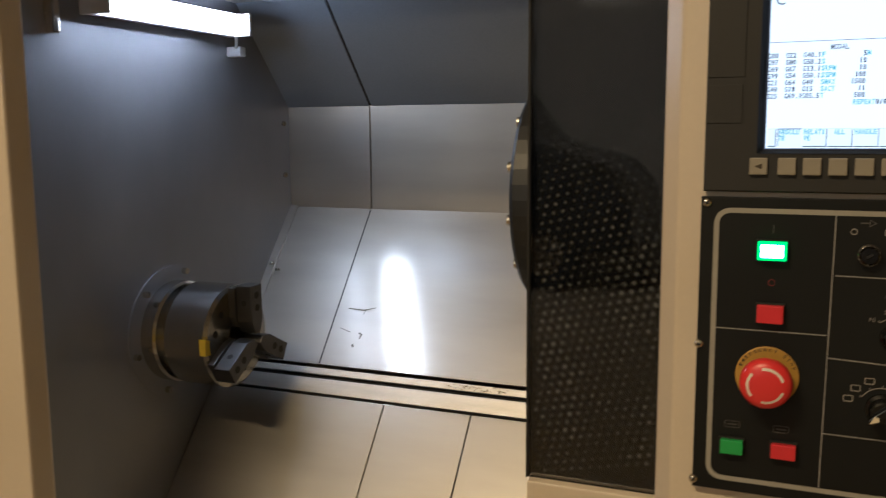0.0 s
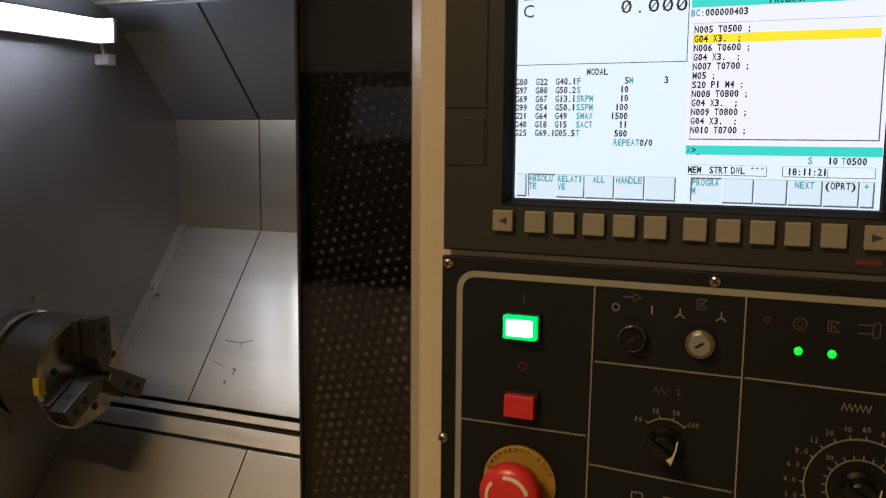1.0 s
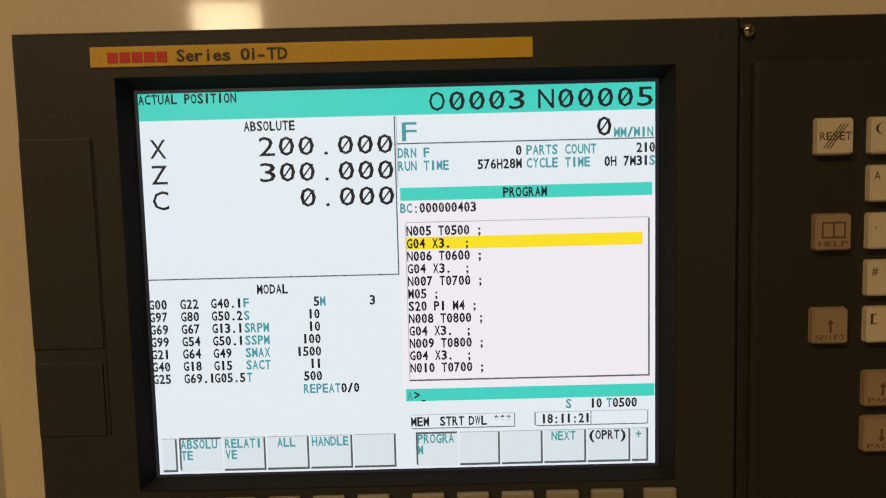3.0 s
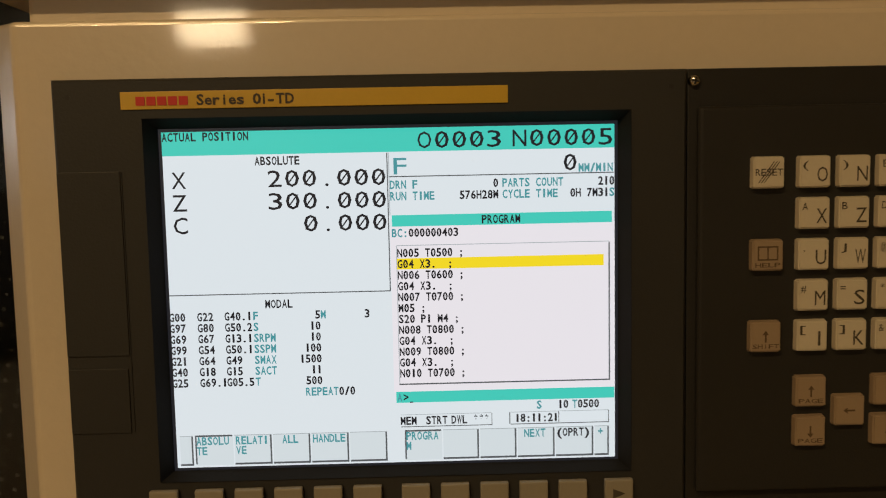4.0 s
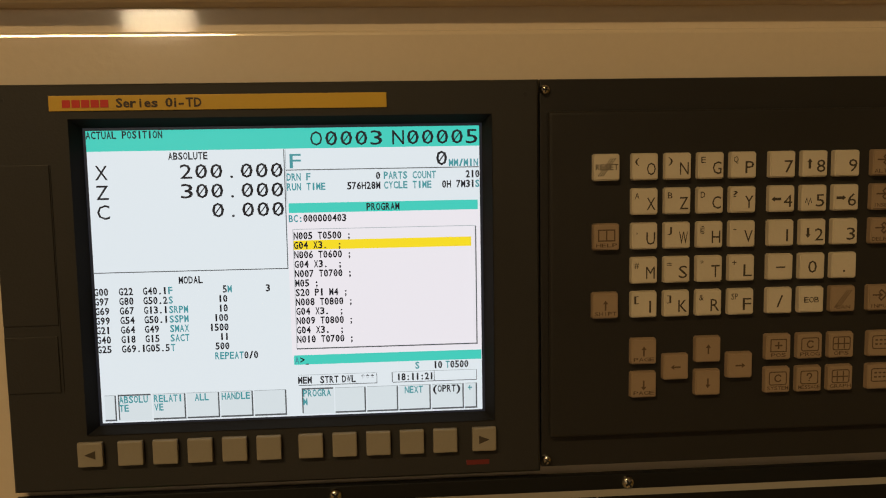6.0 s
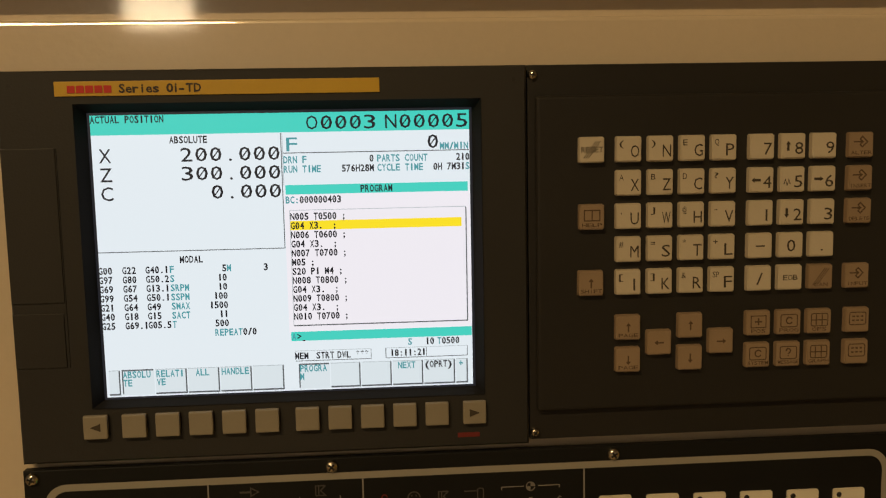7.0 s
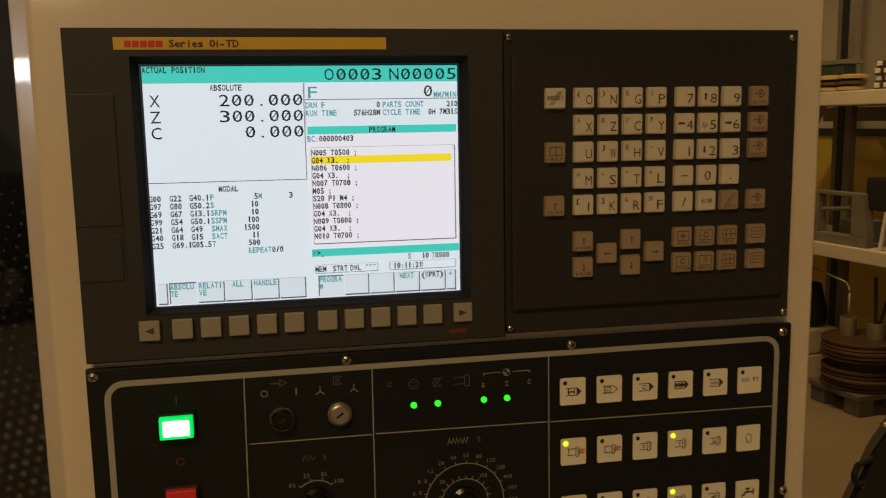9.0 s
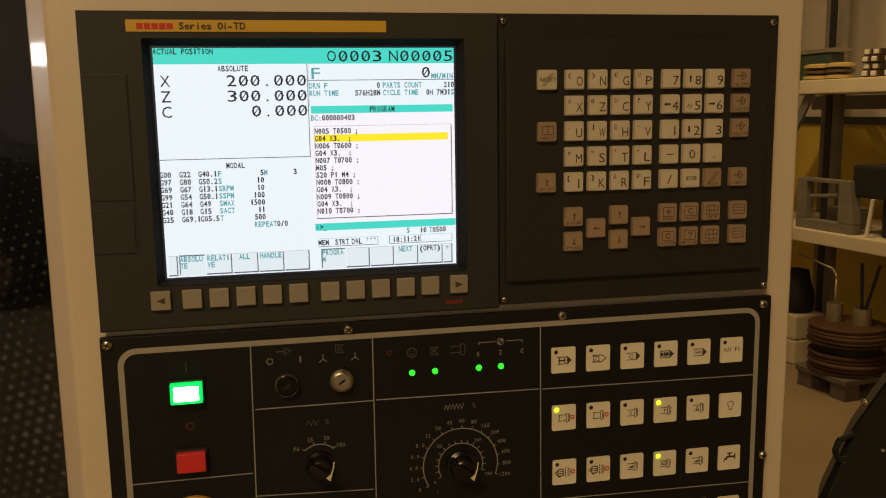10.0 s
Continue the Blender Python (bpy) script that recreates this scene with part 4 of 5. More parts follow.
for c, (a, b) in enumerate((("POS", "SYSTEM"), ("PROG", "MESSAGE"), ("OFS", "GRAPH"), ("", ""))):
    x = (NX + [0.4880])[c]
    key(x, Z5, a, tan=True, icon=("screen", "circle", "grid", "dots")[c]), key(x, Z6, b, tan=True, icon=("circle", "query", "grid", "dots")[c])

# ---------------------------------------------------------------- operator panel
op = thing("operator_panel", "black operator panel with switches, dials and ivory keys", "control panel")
YO = -0.0015
part("plate", box(-0.0015, 0.5255, YO, 0.004, 1.122, 1.3765, 0.0006), BLACK, op, "black film-covered plate")
part("frame_line", stroke(rounded(0.0115, 0.5135, 1.1335, 1.3655, 0.011), 0.0042, YO - 0.0003, closed=True), LINE_GREY, op, "light grey rounded border line")
grid = [((0.1025, 1.3635), (0.1000, 1.136)), ((0.1925, 1.3635), (0.1915, 1.136)), ((0.3250, 1.3635), (0.3262, 1.136)), ((0.104, 1.3150), (0.1915, 1.3145)),
        ((0.194, 1.3148), (0.3240, 1.3128)), ((0.3265, 1.3125), (0.5115, 1.3098)), ((0.0136, 1.2655), (0.0995, 1.2655)), ((0.1018, 1.2470), (0.1900, 1.2430)), ((0.3270, 1.2188), (0.5115, 1.2150)), ((0.1010, 1.1830), (0.1900, 1.1820))]
for a, b in grid:
    part("divider", stroke([a, b], 0.0009, YO - 0.0003), THIN_GREY, op)
for x, z in ((0.0035, 1.3715), (0.1745, 1.3715), (0.3430, 1.3715), (0.5180, 1.3700), (0.0005, 1.2500), (0.5235, 1.2380), (-0.0005, 1.1290), (0.5235, 1.1290)):
    screw(op, x, YO, z, 0.0040)


def push_lamp(x, z, w, h, material, label, core=None):
    b = part("push_button", box(x - w / 2 - 0.0012, x + w / 2 + 0.0012, YO - 0.0035, YO, z - h / 2 - 0.0012, z + h / 2 + 0.0012, 0.0006), RUBBER, op, label)
    cap = part("lens", box(x - w / 2, x + w / 2, YO - 0.0085, YO - 0.003, z - h / 2, z + h / 2, 0.0010), material, b)
    if core:
        part("lit_core", box(x - w / 2 + 0.0022, x + w / 2 - 0.0022, YO - 0.0090, YO - 0.006, z - h / 2 + 0.0020, z + h / 2 - 0.0020, 0.0012), core, b)


push_lamp(0.0560, 1.3335, 0.0225, 0.0155, LAMP_GREEN, "lit green push button", LAMP_CORE)
push_lamp(0.0565, 1.2810, 0.0205, 0.0150, RED_CAP, "red push button")
push_lamp(0.0305, 1.1640, 0.0185, 0.0125, GREEN_CAP, "green push button")
push_lamp(0.0715, 1.1650, 0.0195, 0.0125, RED_CAP, "red push button")
part("symbol", stroke([(0.0562, 1.3475), (0.0562, 1.3545)], 0.0007, YO - 0.0003), FAINT, op)
part("symbol", stroke(arc(0.0565, 1.3065, 0.0026, 0, 345, 16), 0.0007, YO - 0.0003), DIM_RED, op)
for x in (0.0300, 0.0690):
    bm = stroke(rounded(x - 0.006, x + 0.006, 1.1795, 1.1850, 0.001, 2), 0.0006, YO - 0.0003, closed=True)
    stroke([(x - 0.004, 1.1822), (x + 0.004, 1.1822)], 0.0012, YO - 0.0003, bm=bm)
    part("symbol", bm, FAINT, op)

# emergency stop
es = thing("emergency_stop", "red mushroom emergency stop on a yellow ring", "switch")
EX, EZ = 0.0560, 1.2260
part("ring", lathe([(YO, 0.0250), (YO - 0.0020, 0.0250), (YO - 0.0024, 0.0238)], "y", (EX, 0, EZ + 0.0015), 48), mat("yellow_ring_plastic", (0.42, 0.24, 0.03), 0.5, 0, 0.12, 20, 500, 0.05), es, "dull yellow printed ring")
part("collar", lathe([(YO - 0.002, 0.0145), (YO - 0.014, 0.0145)], "y", (EX, 0, EZ), 32), RUBBER, es)
mush = part("mushroom", lathe([(-0.014, 0.0150), (-0.0150, 0.0195), (-0.0180, 0.0208), (-0.0240, 0.0205), (-0.0275, 0.0185), (-0.0292, 0.0140), (-0.0298, 0.0070), (-0.0300, 0.0005)], "y", (EX, 0, EZ), 48), RED_MUSH, es, "glossy red mushroom cap", True)
for a0 in (18, 138, 258):
    rim = bmesh.new()
    lo, hi = [], []
    for k in range(13):
        a = math.radians(a0 + 84 * k / 12)
        for r, y, row in ((0.0128, -0.0297, lo), (0.0150, -0.0289, hi)):
            row.append(rim.verts.new((EX + r * math.cos(a), y, EZ + r * math.sin(a))))
    for k in range(12):
        rim.faces.new((lo[k], hi[k], hi[k + 1], lo[k + 1]))
    bmesh.ops.recalc_face_normals(rim, faces=rim.faces[:])
    part("arrow_mark", rim, WHITE_MARK, mush)
word = "EMERGENCY STOP"
for k, ch in enumerate(word):
    if ch == " ":
        continue
    a = math.radians(158 - 136 * k / (len(word) - 1))
    me = lettering(ch, -0.0015, -0.0013, 0.0030, 0.0028, 0, slash=False)
    me.transform(Matrix.Translation((EX + 0.0225 * math.cos(a), YO - 0.0026, EZ + 0.0015 + 0.0225 * math.sin(a))) @ Matrix.Rotation(math.pi / 2 - a, 4, "Y"))
    me.materials.append(DARK_INK)
    part("lettering", me, DARK_INK, es)

# key switches
def key_switch(x, z, face, slot_turn, label):
    b = part("key_switch", lathe([(YO, 0.0085), (YO - 0.004, 0.0085), (YO - 0.006, 0.0075)], "y", (x, 0, z), 32), RUBBER, op, label)
    part("face", lathe([(YO - 0.005, 0.0076), (YO - 0.0075, 0.0074), (YO - 0.0085, 0.0062), (YO - 0.0085, 0.0010)], "y", (x, 0, z), 32), face, b)
    part("rim", lathe([(YO - 0.0040, 0.0086), (YO - 0.0052, 0.0088), (YO - 0.0060, 0.0082), (YO - 0.0058, 0.0077)], "y", (x, 0, z), 32), CHROME if face is CHROME_DARK else face, b)
    bm = box(-0.0028, 0.0028, YO - 0.0088, YO - 0.008, -0.0008, 0.0008)
    bm.transform(Matrix.Translation((x, 0, z)) @ Matrix.Rotation(slot_turn, 4, "Y"))
    part("slot", bm, HOLE, b)


CHROME_DARK = mat("black_chrome_lock", (0.045, 0.045, 0.045), 0.16, 1.0, 0.1, 40, 700, 0.03)
key_switch(0.1275, 1.3330, CHROME_DARK, -0.6, "dark chrome key switch")
key_switch(0.1680, 1.3335, PALE_METAL, -0.6, "satin metal key switch")
YP = YO - 0.0003
part("symbol", stroke(arc(0.1160, 1.3510, 0.0022, 0, 350, 16), 0.0007, YP), WHITE_INK, op)
part("symbol", stroke([(0.1382, 1.3485), (0.1382, 1.3535)], 0.0010, YP), THIN_GREY, op)
for x in (0.1550, 0.1790):
    bm = stroke([(x, 1.3490), (x, 1.3535)], 0.0007, YP)
    stroke([(x - 0.003, 1.3475), (x, 1.3500), (x + 0.003, 1.3475)], 0.0007, YP, bm=bm)
    part("symbol", bm, THIN_GREY, op)
bm = stroke([(0.1205, 1.3580), (0.1265, 1.3580)], 0.0012, YP)
stroke([(0.1270, 1.3555), (0.1315, 1.3580), (0.1270, 1.3605)], 0.0007, YP, closed=True, bm=bm)
part("symbol", bm, FAINT, op)


def chuck_symbol(x, z, material=FAINT):
    bm = stroke([(x - 0.0028, z - 0.003), (x - 0.0028, z + 0.003), (x + 0.003, z + 0.003)], 0.0007, YP)
    stroke([(x - 0.001, z - 0.003), (x - 0.001, z + 0.003)], 0.0007, YP, bm=bm)
    stroke([(x + 0.003, z + 0.003), (x, z), (x + 0.003, z - 0.003), (x - 0.0028, z - 0.003)], 0.0007, YP, bm=bm)
    return part("symbol", bm, material, op)


chuck_symbol(0.1675, 1.3570), chuck_symbol(0.2400, 1.3500)
part("symbol", stroke(arc(0.2225, 1.3500, 0.0036, 0, 350, 18), 0.0007, YP), FAINT, op)
bm = stroke(arc(0.2225, 1.3500, 0.0018, 200, 340, 8), 0.0006, YP)
for s in (-1, 1):
    stroke([(0.2225 + s * 0.0013, 1.3508), (0.2225 + s * 0.0013, 1.3518)], 0.0007, YP, bm=bm)
part("symbol", bm, FAINT, op)
part("symbol", stroke(arc(0.2050, 1.3510, 0.0016, 0, 340, 10), 0.0007, YP), DIM_RED, op)
bm = stroke([(0.2525, 1.3525), (0.2610, 1.3525)], 0.0007, YP)
stroke([(0.2525, 1.3475), (0.2610, 1.3475)], 0.0007, YP, bm=bm)
stroke(rounded(0.2605, 0.2640, 1.3455, 1.3540, 0.001, 2), 0.0007, YP, closed=True, bm=bm)
part("symbol", bm, FAINT, op)
bm = stroke([(0.2750, 1.3522), (0.2750, 1.3540), (0.2885, 1.3540)], 0.0006, YP)
stroke([(0.2970, 1.3540), (0.3100, 1.3540), (0.3100, 1.3522)], 0.0006, YP, bm=bm)
stroke(arc(0.2925, 1.3538, 0.0026, 0, 350, 14), 0.0006, YP, bm=bm)
for a in (0, 180):
    ring = arc(0.2925, 1.3538, 0.0026, a, a + 90, 6)
    bm.faces.new([bm.verts.new((0.2925, YP, 1.3538))] + [bm.verts.new((p, YP, q)) for p, q in ring[::-1]])
part("symbol", bm, WHITE_INK, op)
for s, x in (("X", 0.2745), ("Z", 0.2925), ("C", 0.3100)):
    write(s, x - 0.0016, 1.3435, 0.0032, 0.0034, YP, WHITE_INK, op)
led = lathe([(YO, 0.0024), (YO - 0.0010, 0.0023), (YO - 0.0020, 0.0016), (YO - 0.0023, 0.0003)], "y", n=20)
led_me = mesh_of("indicator_light", led, LED_GREEN, True)
for x, z in ((0.2223, 1.3340), (0.2402, 1.3340), (0.2750, 1.3340), (0.2928, 1.3340)):
    child("indicator_light", led_me, op, (x, 0, z), "small green light")


# dials
KNOB = mat("glossy_black_knob", (0.006, 0.006, 0.006), 0.22, 0, 0.1, 30, 500, 0.02)


def dial(x, z, r, pointer, scale_r, a0, a1, ticks, label):
    """A knob with a cream pointer and a printed scale; angles in degrees, anticlockwise from the right."""
    k = part("dial", lathe([(YO, r), (YO - 0.003, r), (YO - 0.005, r * 0.80), (YO - 0.014, r * 0.72), (YO - 0.015, r * 0.62)], "y", (x, 0, z), 36), KNOB, op, label)
    a = math.radians(pointer)
    grip = box(-r * 0.95, r * 0.95, YO - 0.019, YO - 0.004, -r * 0.26, r * 0.26, 0.0012)
    turn = Matrix.Translation((x, 0, z)) @ Matrix.Rotation(-a, 4, "Y")
    grip.transform(turn)
    part("grip", grip, KNOB, k)
    tip = bmesh.new()
    tip.faces.new([tip.verts.new(p) for p in ((r * 1.02, YO - 0.0192, 0), (r * 0.45, YO - 0.0192, r * 0.22), (r * 0.30, YO - 0.0192, 0), (r * 0.45, YO - 0.0192, -r * 0.22))])
    if pointer == -36:
        tip.clear()
        stroke([(0.0096, 0.0086), (0.0086, 0.0022), (0.0074, 0.0)], 0.0009, YO - 0.0192, bm=tip)
        tip.faces.new([tip.verts.new((p, YO - 0.0193, q)) for p, q in ((0.0086, 0.0008), (0.0064, -0.0062), (0.0034, -0.0036))])
        tip.transform(Matrix.Translation((x, 0, z)))
    else:
        tip.transform(turn)
    part("pointer", tip, CREAM_POINTER, k)
    part("scale_line", stroke(arc(x, z, scale_r, a0, a1), 0.0008, YP), WHITE_INK, op)
    for t in ticks:
        c, s = math.cos(math.radians(t)), math.sin(math.radians(t))
        part("scale_mark", stroke([(x + c * scale_r, z + s * scale_r), (x + c * (scale_r + 0.0022), z + s * (scale_r + 0.0022))], 0.0007, YP), WHITE_INK, op)


def around(words, x, z, r, a0, a1, size=0.0031, material=None):
    for k, s in enumerate(words):
        a = math.radians(a0 + (a1 - a0) * k / (len(words) - 1))
        w = size * 0.78
        write(s, x + r * math.cos(a) * 1.04 - w * len(s) / 2, z + r * math.sin(a) - size / 2, w, size, YP, material or WHITE_INK, op, slash=False, fill=0.74, bold=0.0)


D1 = (0.1495, 1.2675)
dial(*D1, 0.0110, -36, 0.0160, 133, 47, (133, 103, 75, 47), "black rotary switch")
around(("F0", "25", "50", "100"), *D1, 0.0212, 140, 42)
zig = stroke([(0.1405 + 0.0019 * k, 1.2990 + (0.0040 if k % 2 else 0)) for k in range(6)], 0.0006, YP)
part("symbol", zig, FAINT, op)
write("%", 0.1545, 1.2990, 0.0034, 0.0040, YP, FAINT, op)
D2 = (0.2595, 1.2560)
marks = [210 - 230 * k / 15 for k in range(16)]
dial(*D2, 0.0120, -36, 0.0300, 210, -20, marks, "black feed rate rotary switch")
around(("0", "2.0", "4.0", "6.0", "8.0", "12", "20", "40", "60", "80", "120", "200", "400", "600", "800", "1200"), *D2, 0.0362, 209, -18)
inner = [208 - 226 * k / 15 for k in range(16)]
part("scale_line", stroke(arc(*D2, 0.0178, 208, -18), 0.0007, YP), WHITE_INK, op)
for t in inner:
    c, s = math.cos(math.radians(t)), math.sin(math.radians(t))
    part("scale_mark", stroke([(D2[0] + c * 0.0178, D2[1] + s * 0.0178), (D2[0] + c * 0.0206, D2[1] + s * 0.0206)], 0.0006, YP), WHITE_INK, op)
around(("0", "50", "100", "150"), *D2, 0.0236, 212, -24, 0.0026, THIN_GREY)
write("%", 0.2395, 1.2340, 0.0024, 0.0026, YP, FAINT, op)
write("mm/min", 0.2280, 1.2275, 0.0026, 0.0028, YP, FAINT, op)
zig = stroke([(0.2470 + 0.0014 * k, 1.3020 + (0.0042 if k % 2 else 0)) for k in range(12)], 0.0006, YP)
part("symbol", zig, WHITE_INK, op)
write("%", 0.2690, 1.3020, 0.0036, 0.0040, YP, FAINT, op)
D3 = (0.1430, 1.2090)
dial(*D3, 0.0120, -140, 0.0168, 150, 10, (150, 120, 90, 60, 30, 10), "black rotary switch")
for a in (165, 140, 112, 66, 40, 12):
    c, s = math.cos(math.radians(a)), math.sin(math.radians(a))
    part("symbol", stroke(rounded(D3[0] + c * 0.0255 - 0.0034, D3[0] + c * 0.0255 + 0.0034, D3[1] + s * 0.0235 - 0.0024, D3[1] + s * 0.0235 + 0.0024, 0.0008, 2), 0.0008, YP, closed=True), WHITE_INK, op)

# membrane keys
bm = prism(rounded(-0.0100, 0.0100, -0.0105, 0.0105, 0.0014, 3), -0.0012, 0.0, "y", 0.0)
opkey = mesh_of("membrane_key", bm, KEY_OP)
dot = mesh_of("indicator_light", lathe([(-0.0012, 0.0017), (-0.0016, 0.0015), (-0.0018, 0.0003)], "y", n=14), HOLE, True)
dot_lit = mesh_of("indicator_light", lathe([(-0.0012, 0.0022), (-0.0019, 0.0019), (-0.0021, 0.0003)], "y", n=16), LED_YELLOW, True)
YK = -0.00145


def op_key(x, z, icon, led_state=1):
    ob = child("membrane_key", opkey, op, (x, YO, z))
    if led_state:
        l = new("indicator_light", dot_lit if led_state == 2 else dot)
        l.parent, l.location = ob, (-0.0062, 0, 0.0068)
    ink, red = bmesh.new(), None
    w = 0.0006
    if icon in "mepsz":
        full = icon != "e"
        stroke([(-0.0055, 0.0026), (0.0028, 0.0026)], w, YK, bm=ink), stroke([(-0.0055, -0.0030), (0.0028, -0.0030)], w, YK, bm=ink)
        tip = [(0.0028, 0.0036), (0.0068, -0.0002), (0.0028, -0.0040)]
        if full:
            ink.faces.new([ink.verts.new((a, YK, b)) for a, b in tip])
        else:
            stroke([(0.0028, 0.0026), (0.0064, -0.0002), (0.0028, -0.0030)], w, YK, bm=ink)
        if icon == "m":
            stroke([(-0.0045, -0.0002), (0.0015, -0.0002)], 0.0012, YK, bm=ink), stroke([(0.001, 0.002), (0.001, -0.0024)], 0.001, YK, bm=ink), stroke([(-0.0035, 0.002), (-0.0035, -0.0024)], 0.001, YK, bm=ink)
        elif icon == "e":
            stroke([(-0.004, -0.0022), (0.0005, -0.0022), (0.0005, 0.0018), (-0.004, 0.0018)], w, YK, closed=True, bm=ink), stroke([(-0.003, -0.0014), (-0.0005, 0.001)], w, YK, bm=ink)
        elif icon == "p":
            stroke(arc(-0.001, -0.0002, 0.0016, 0, 350, 10), w, YK, bm=ink)
        elif icon == "s":
            for a in (-0.004, -0.0012, 0.0012):
                stroke([(a - 0.0012, 0.0016), (a + 0.0012, -0.0002), (a - 0.0012, -0.0020)], 0.0012, YK, bm=ink)
            stroke([(-0.0055, -0.0002), (0.0025, -0.0002)], 0.0009, YK, bm=ink)
        else:
            stroke([(-0.0045 + 0.0011 * k, -0.0014 + (0.0024 if k % 2 else 0)) for k in range(7)], w, YK, bm=ink)
    elif icon in "trcyaiog":
        x0 = -0.005 if icon in "tr" else -0.0045
        for s in (0.0024, -0.0026):
            stroke([(x0, s), (0.0018, s)], w, YK, bm=ink)
        stroke(rounded(0.0018, 0.0036, -0.0040, 0.0036, 0.0006, 2), w, YK, closed=True, bm=ink)
        stroke([(0.0046, -0.0032), (0.0046, 0.0030)], w, YK, bm=ink)
        if icon in "tr":
            stroke([(x0 + 0.001, 0.0022), (x0 + 0.001, -0.0024)], w, YK, bm=ink)
            red = stroke(arc(0.0070, 0.0, 0.0014, 0, 352, 14), 0.0010, YK)
        elif icon == "c":
            stroke(arc(-0.001, -0.0002, 0.0011, 40, 320, 8), w, YK, bm=ink)
        elif icon == "y":
            stroke([(-0.0018, 0.0012), (-0.0008, 0.0), (-0.0008, -0.0014)], w, YK, bm=ink), stroke([(0.0002, 0.0012), (-0.0008, 0.0)], w, YK, bm=ink)
        elif icon == "a":
            stroke([(-0.0022, -0.0014), (-0.0008, 0.0014), (0.0006, -0.0014)], w, YK, closed=True, bm=ink)
        elif icon == "o":
            stroke([(-0.0035, -0.0008), (0.0012, -0.0008)], w, YK, bm=ink)
        else:
            ink.faces.new([ink.verts.new((a, YK, b)) for a, b in ((-0.0038, -0.0014), (0.001, -0.0014), (0.001, 0.0012))])
    elif icon == "k":
        for a, h in ((-0.0010, 0.0030), (0.0010, 0.0040), (0.0030, 0.0040), (0.0046, 0.0032)):
            stroke([(a, h), (a, -h)], 0.0007, YK, bm=ink)
        stroke(arc(-0.0036, 0.0, 0.0030, 40, 320, 14), 0.0008, YK, bm=ink)
        stroke([(-0.0084, 0.0008), (-0.0012, 0.0008)], 0.0007, YK, bm=ink), stroke([(-0.0084, -0.0008), (-0.0012, -0.0008)], 0.0007, YK, bm=ink)
        stroke([(-0.0062, -0.0022), (-0.0044, -0.0036), (-0.0030, -0.0032)], 0.0010, YK, bm=ink)
        red = stroke(arc(0.0072, 0.0, 0.0015, 0, 352, 14), 0.0010, YK)
    elif icon == "b":
        stroke(arc(0, 0.001, 0.0026, -50, 230, 14) + [(-0.0012, -0.0036), (0.0012, -0.0036)], 0.0006, YK, closed=True, bm=ink)
    elif icon == "w":
        stroke([(-0.0050, -0.001), (-0.0030, -0.001), (-0.0020, 0.0010), (0.0045, 0.0010)], 0.0016, YK, bm=ink), stroke([(0.0, 0.0010), (0.0, 0.0040)], 0.0014, YK, bm=ink)
        stroke([(-0.0022, 0.0040), (0.0022, 0.0040)], 0.0012, YK, bm=ink), stroke([(0.0050, -0.0014), (0.0050, 0.0036)], 0.0012, YK, bm=ink), stroke([(-0.0048, -0.0032), (-0.0048, -0.0022)], 0.0012, YK, bm=ink)
    if icon == "F":
        ink.free()
        me = lettering("AUX F1", -0.0076, -0.0010, 0.00255, 0.0034, YK, slash=False)
        me.materials.append(KEY_INK)
        o = new("legend", me)
    else:
        o = new("legend", mesh_of("legend", ink, KEY_INK))
    o.parent = ob
    if red:
        o = new("red_ring", mesh_of("red_ring", red, RED_INK))
        o.parent = ob
    if icon == "o":
        me = lettering("100%", -0.0042, -0.0004, 0.0015, 0.0020, YK, slash=False)
        me.materials.append(KEY_INK)
        o = new("legend", me)
        o.parent = ob


for r, (z0, icons) in enumerate(((1.3352, "mepszF"), (1.2875, "trcyab"), (1.2413, "kkgogw"), (1.196, "mepcya"), (1.152, "trcyab"))):
    for c, ic in enumerate(icons):
        lit = 2 if (r, c) in ((1, 0), (1, 3), (2, 3)) else (0 if (r, c) in ((1, 5), (2, 5)) else 1)
        op_key(0.3440 + 0.02925 * c + 0.0007 * r, z0 - 0.00045 * c, ic, lit)

# ---------------------------------------------------------------- black cover beside the lathe
hood = thing("black_machine_cover", "black sheet-metal cover with domed screws and a handle", "cover")
prof = [(0.93, 0.74), (0.942, 0.919), (0.997, 1.034), (1.062, 1.118), (1.50, 1.13), (1.55, 0.0), (0.93, 0.0)]
shell = prism(prof, 0.50, 0.68, "y")
for v in shell.verts:
    if v.co.y > 0.6:
        v.co.x += 0.135
        v.co.z -= 0.06 if v.co.z > 0.1 else 0
bmesh.ops.bevel(shell, geom=shell.edges[:], offset=0.004, segments=2, affect="EDGES")
part("shell", shell, BLACK_METAL, hood, "folded black sheet shell")
part("front_flap", prism([(0.955, 0.925), (1.000, 1.026), (1.075, 0.982), (1.45, 0.86), (1.45, 0.5), (0.94, 0.5), (0.94, 0.74)], 0.494, 0.4995, "y", 0.0015), BLACK_METAL, hood, "overlapping black flap")
for x, z in ((1.013, 1.077), (1.048, 0.996), (0.980, 0.986)):
    part("screw", lathe([(0.4995, 0.0045), (0.491, 0.0043), (0.489, 0.003), (0.4882, 0.0005)], "y", (x, 0, z), 16), CHROME, hood, smooth=True)
hb = bmesh.new()
pts = [(0.982, 0.990), (0.966, 0.992), (0.960, 1.006), (0.966, 1.022), (0.990, 1.030)]
for a, b in zip(pts, pts[1:]):
    tube((a[0], 0.488, a[1]), (b[0], 0.488, b[1]), 0.0045, n=10, bm=hb)
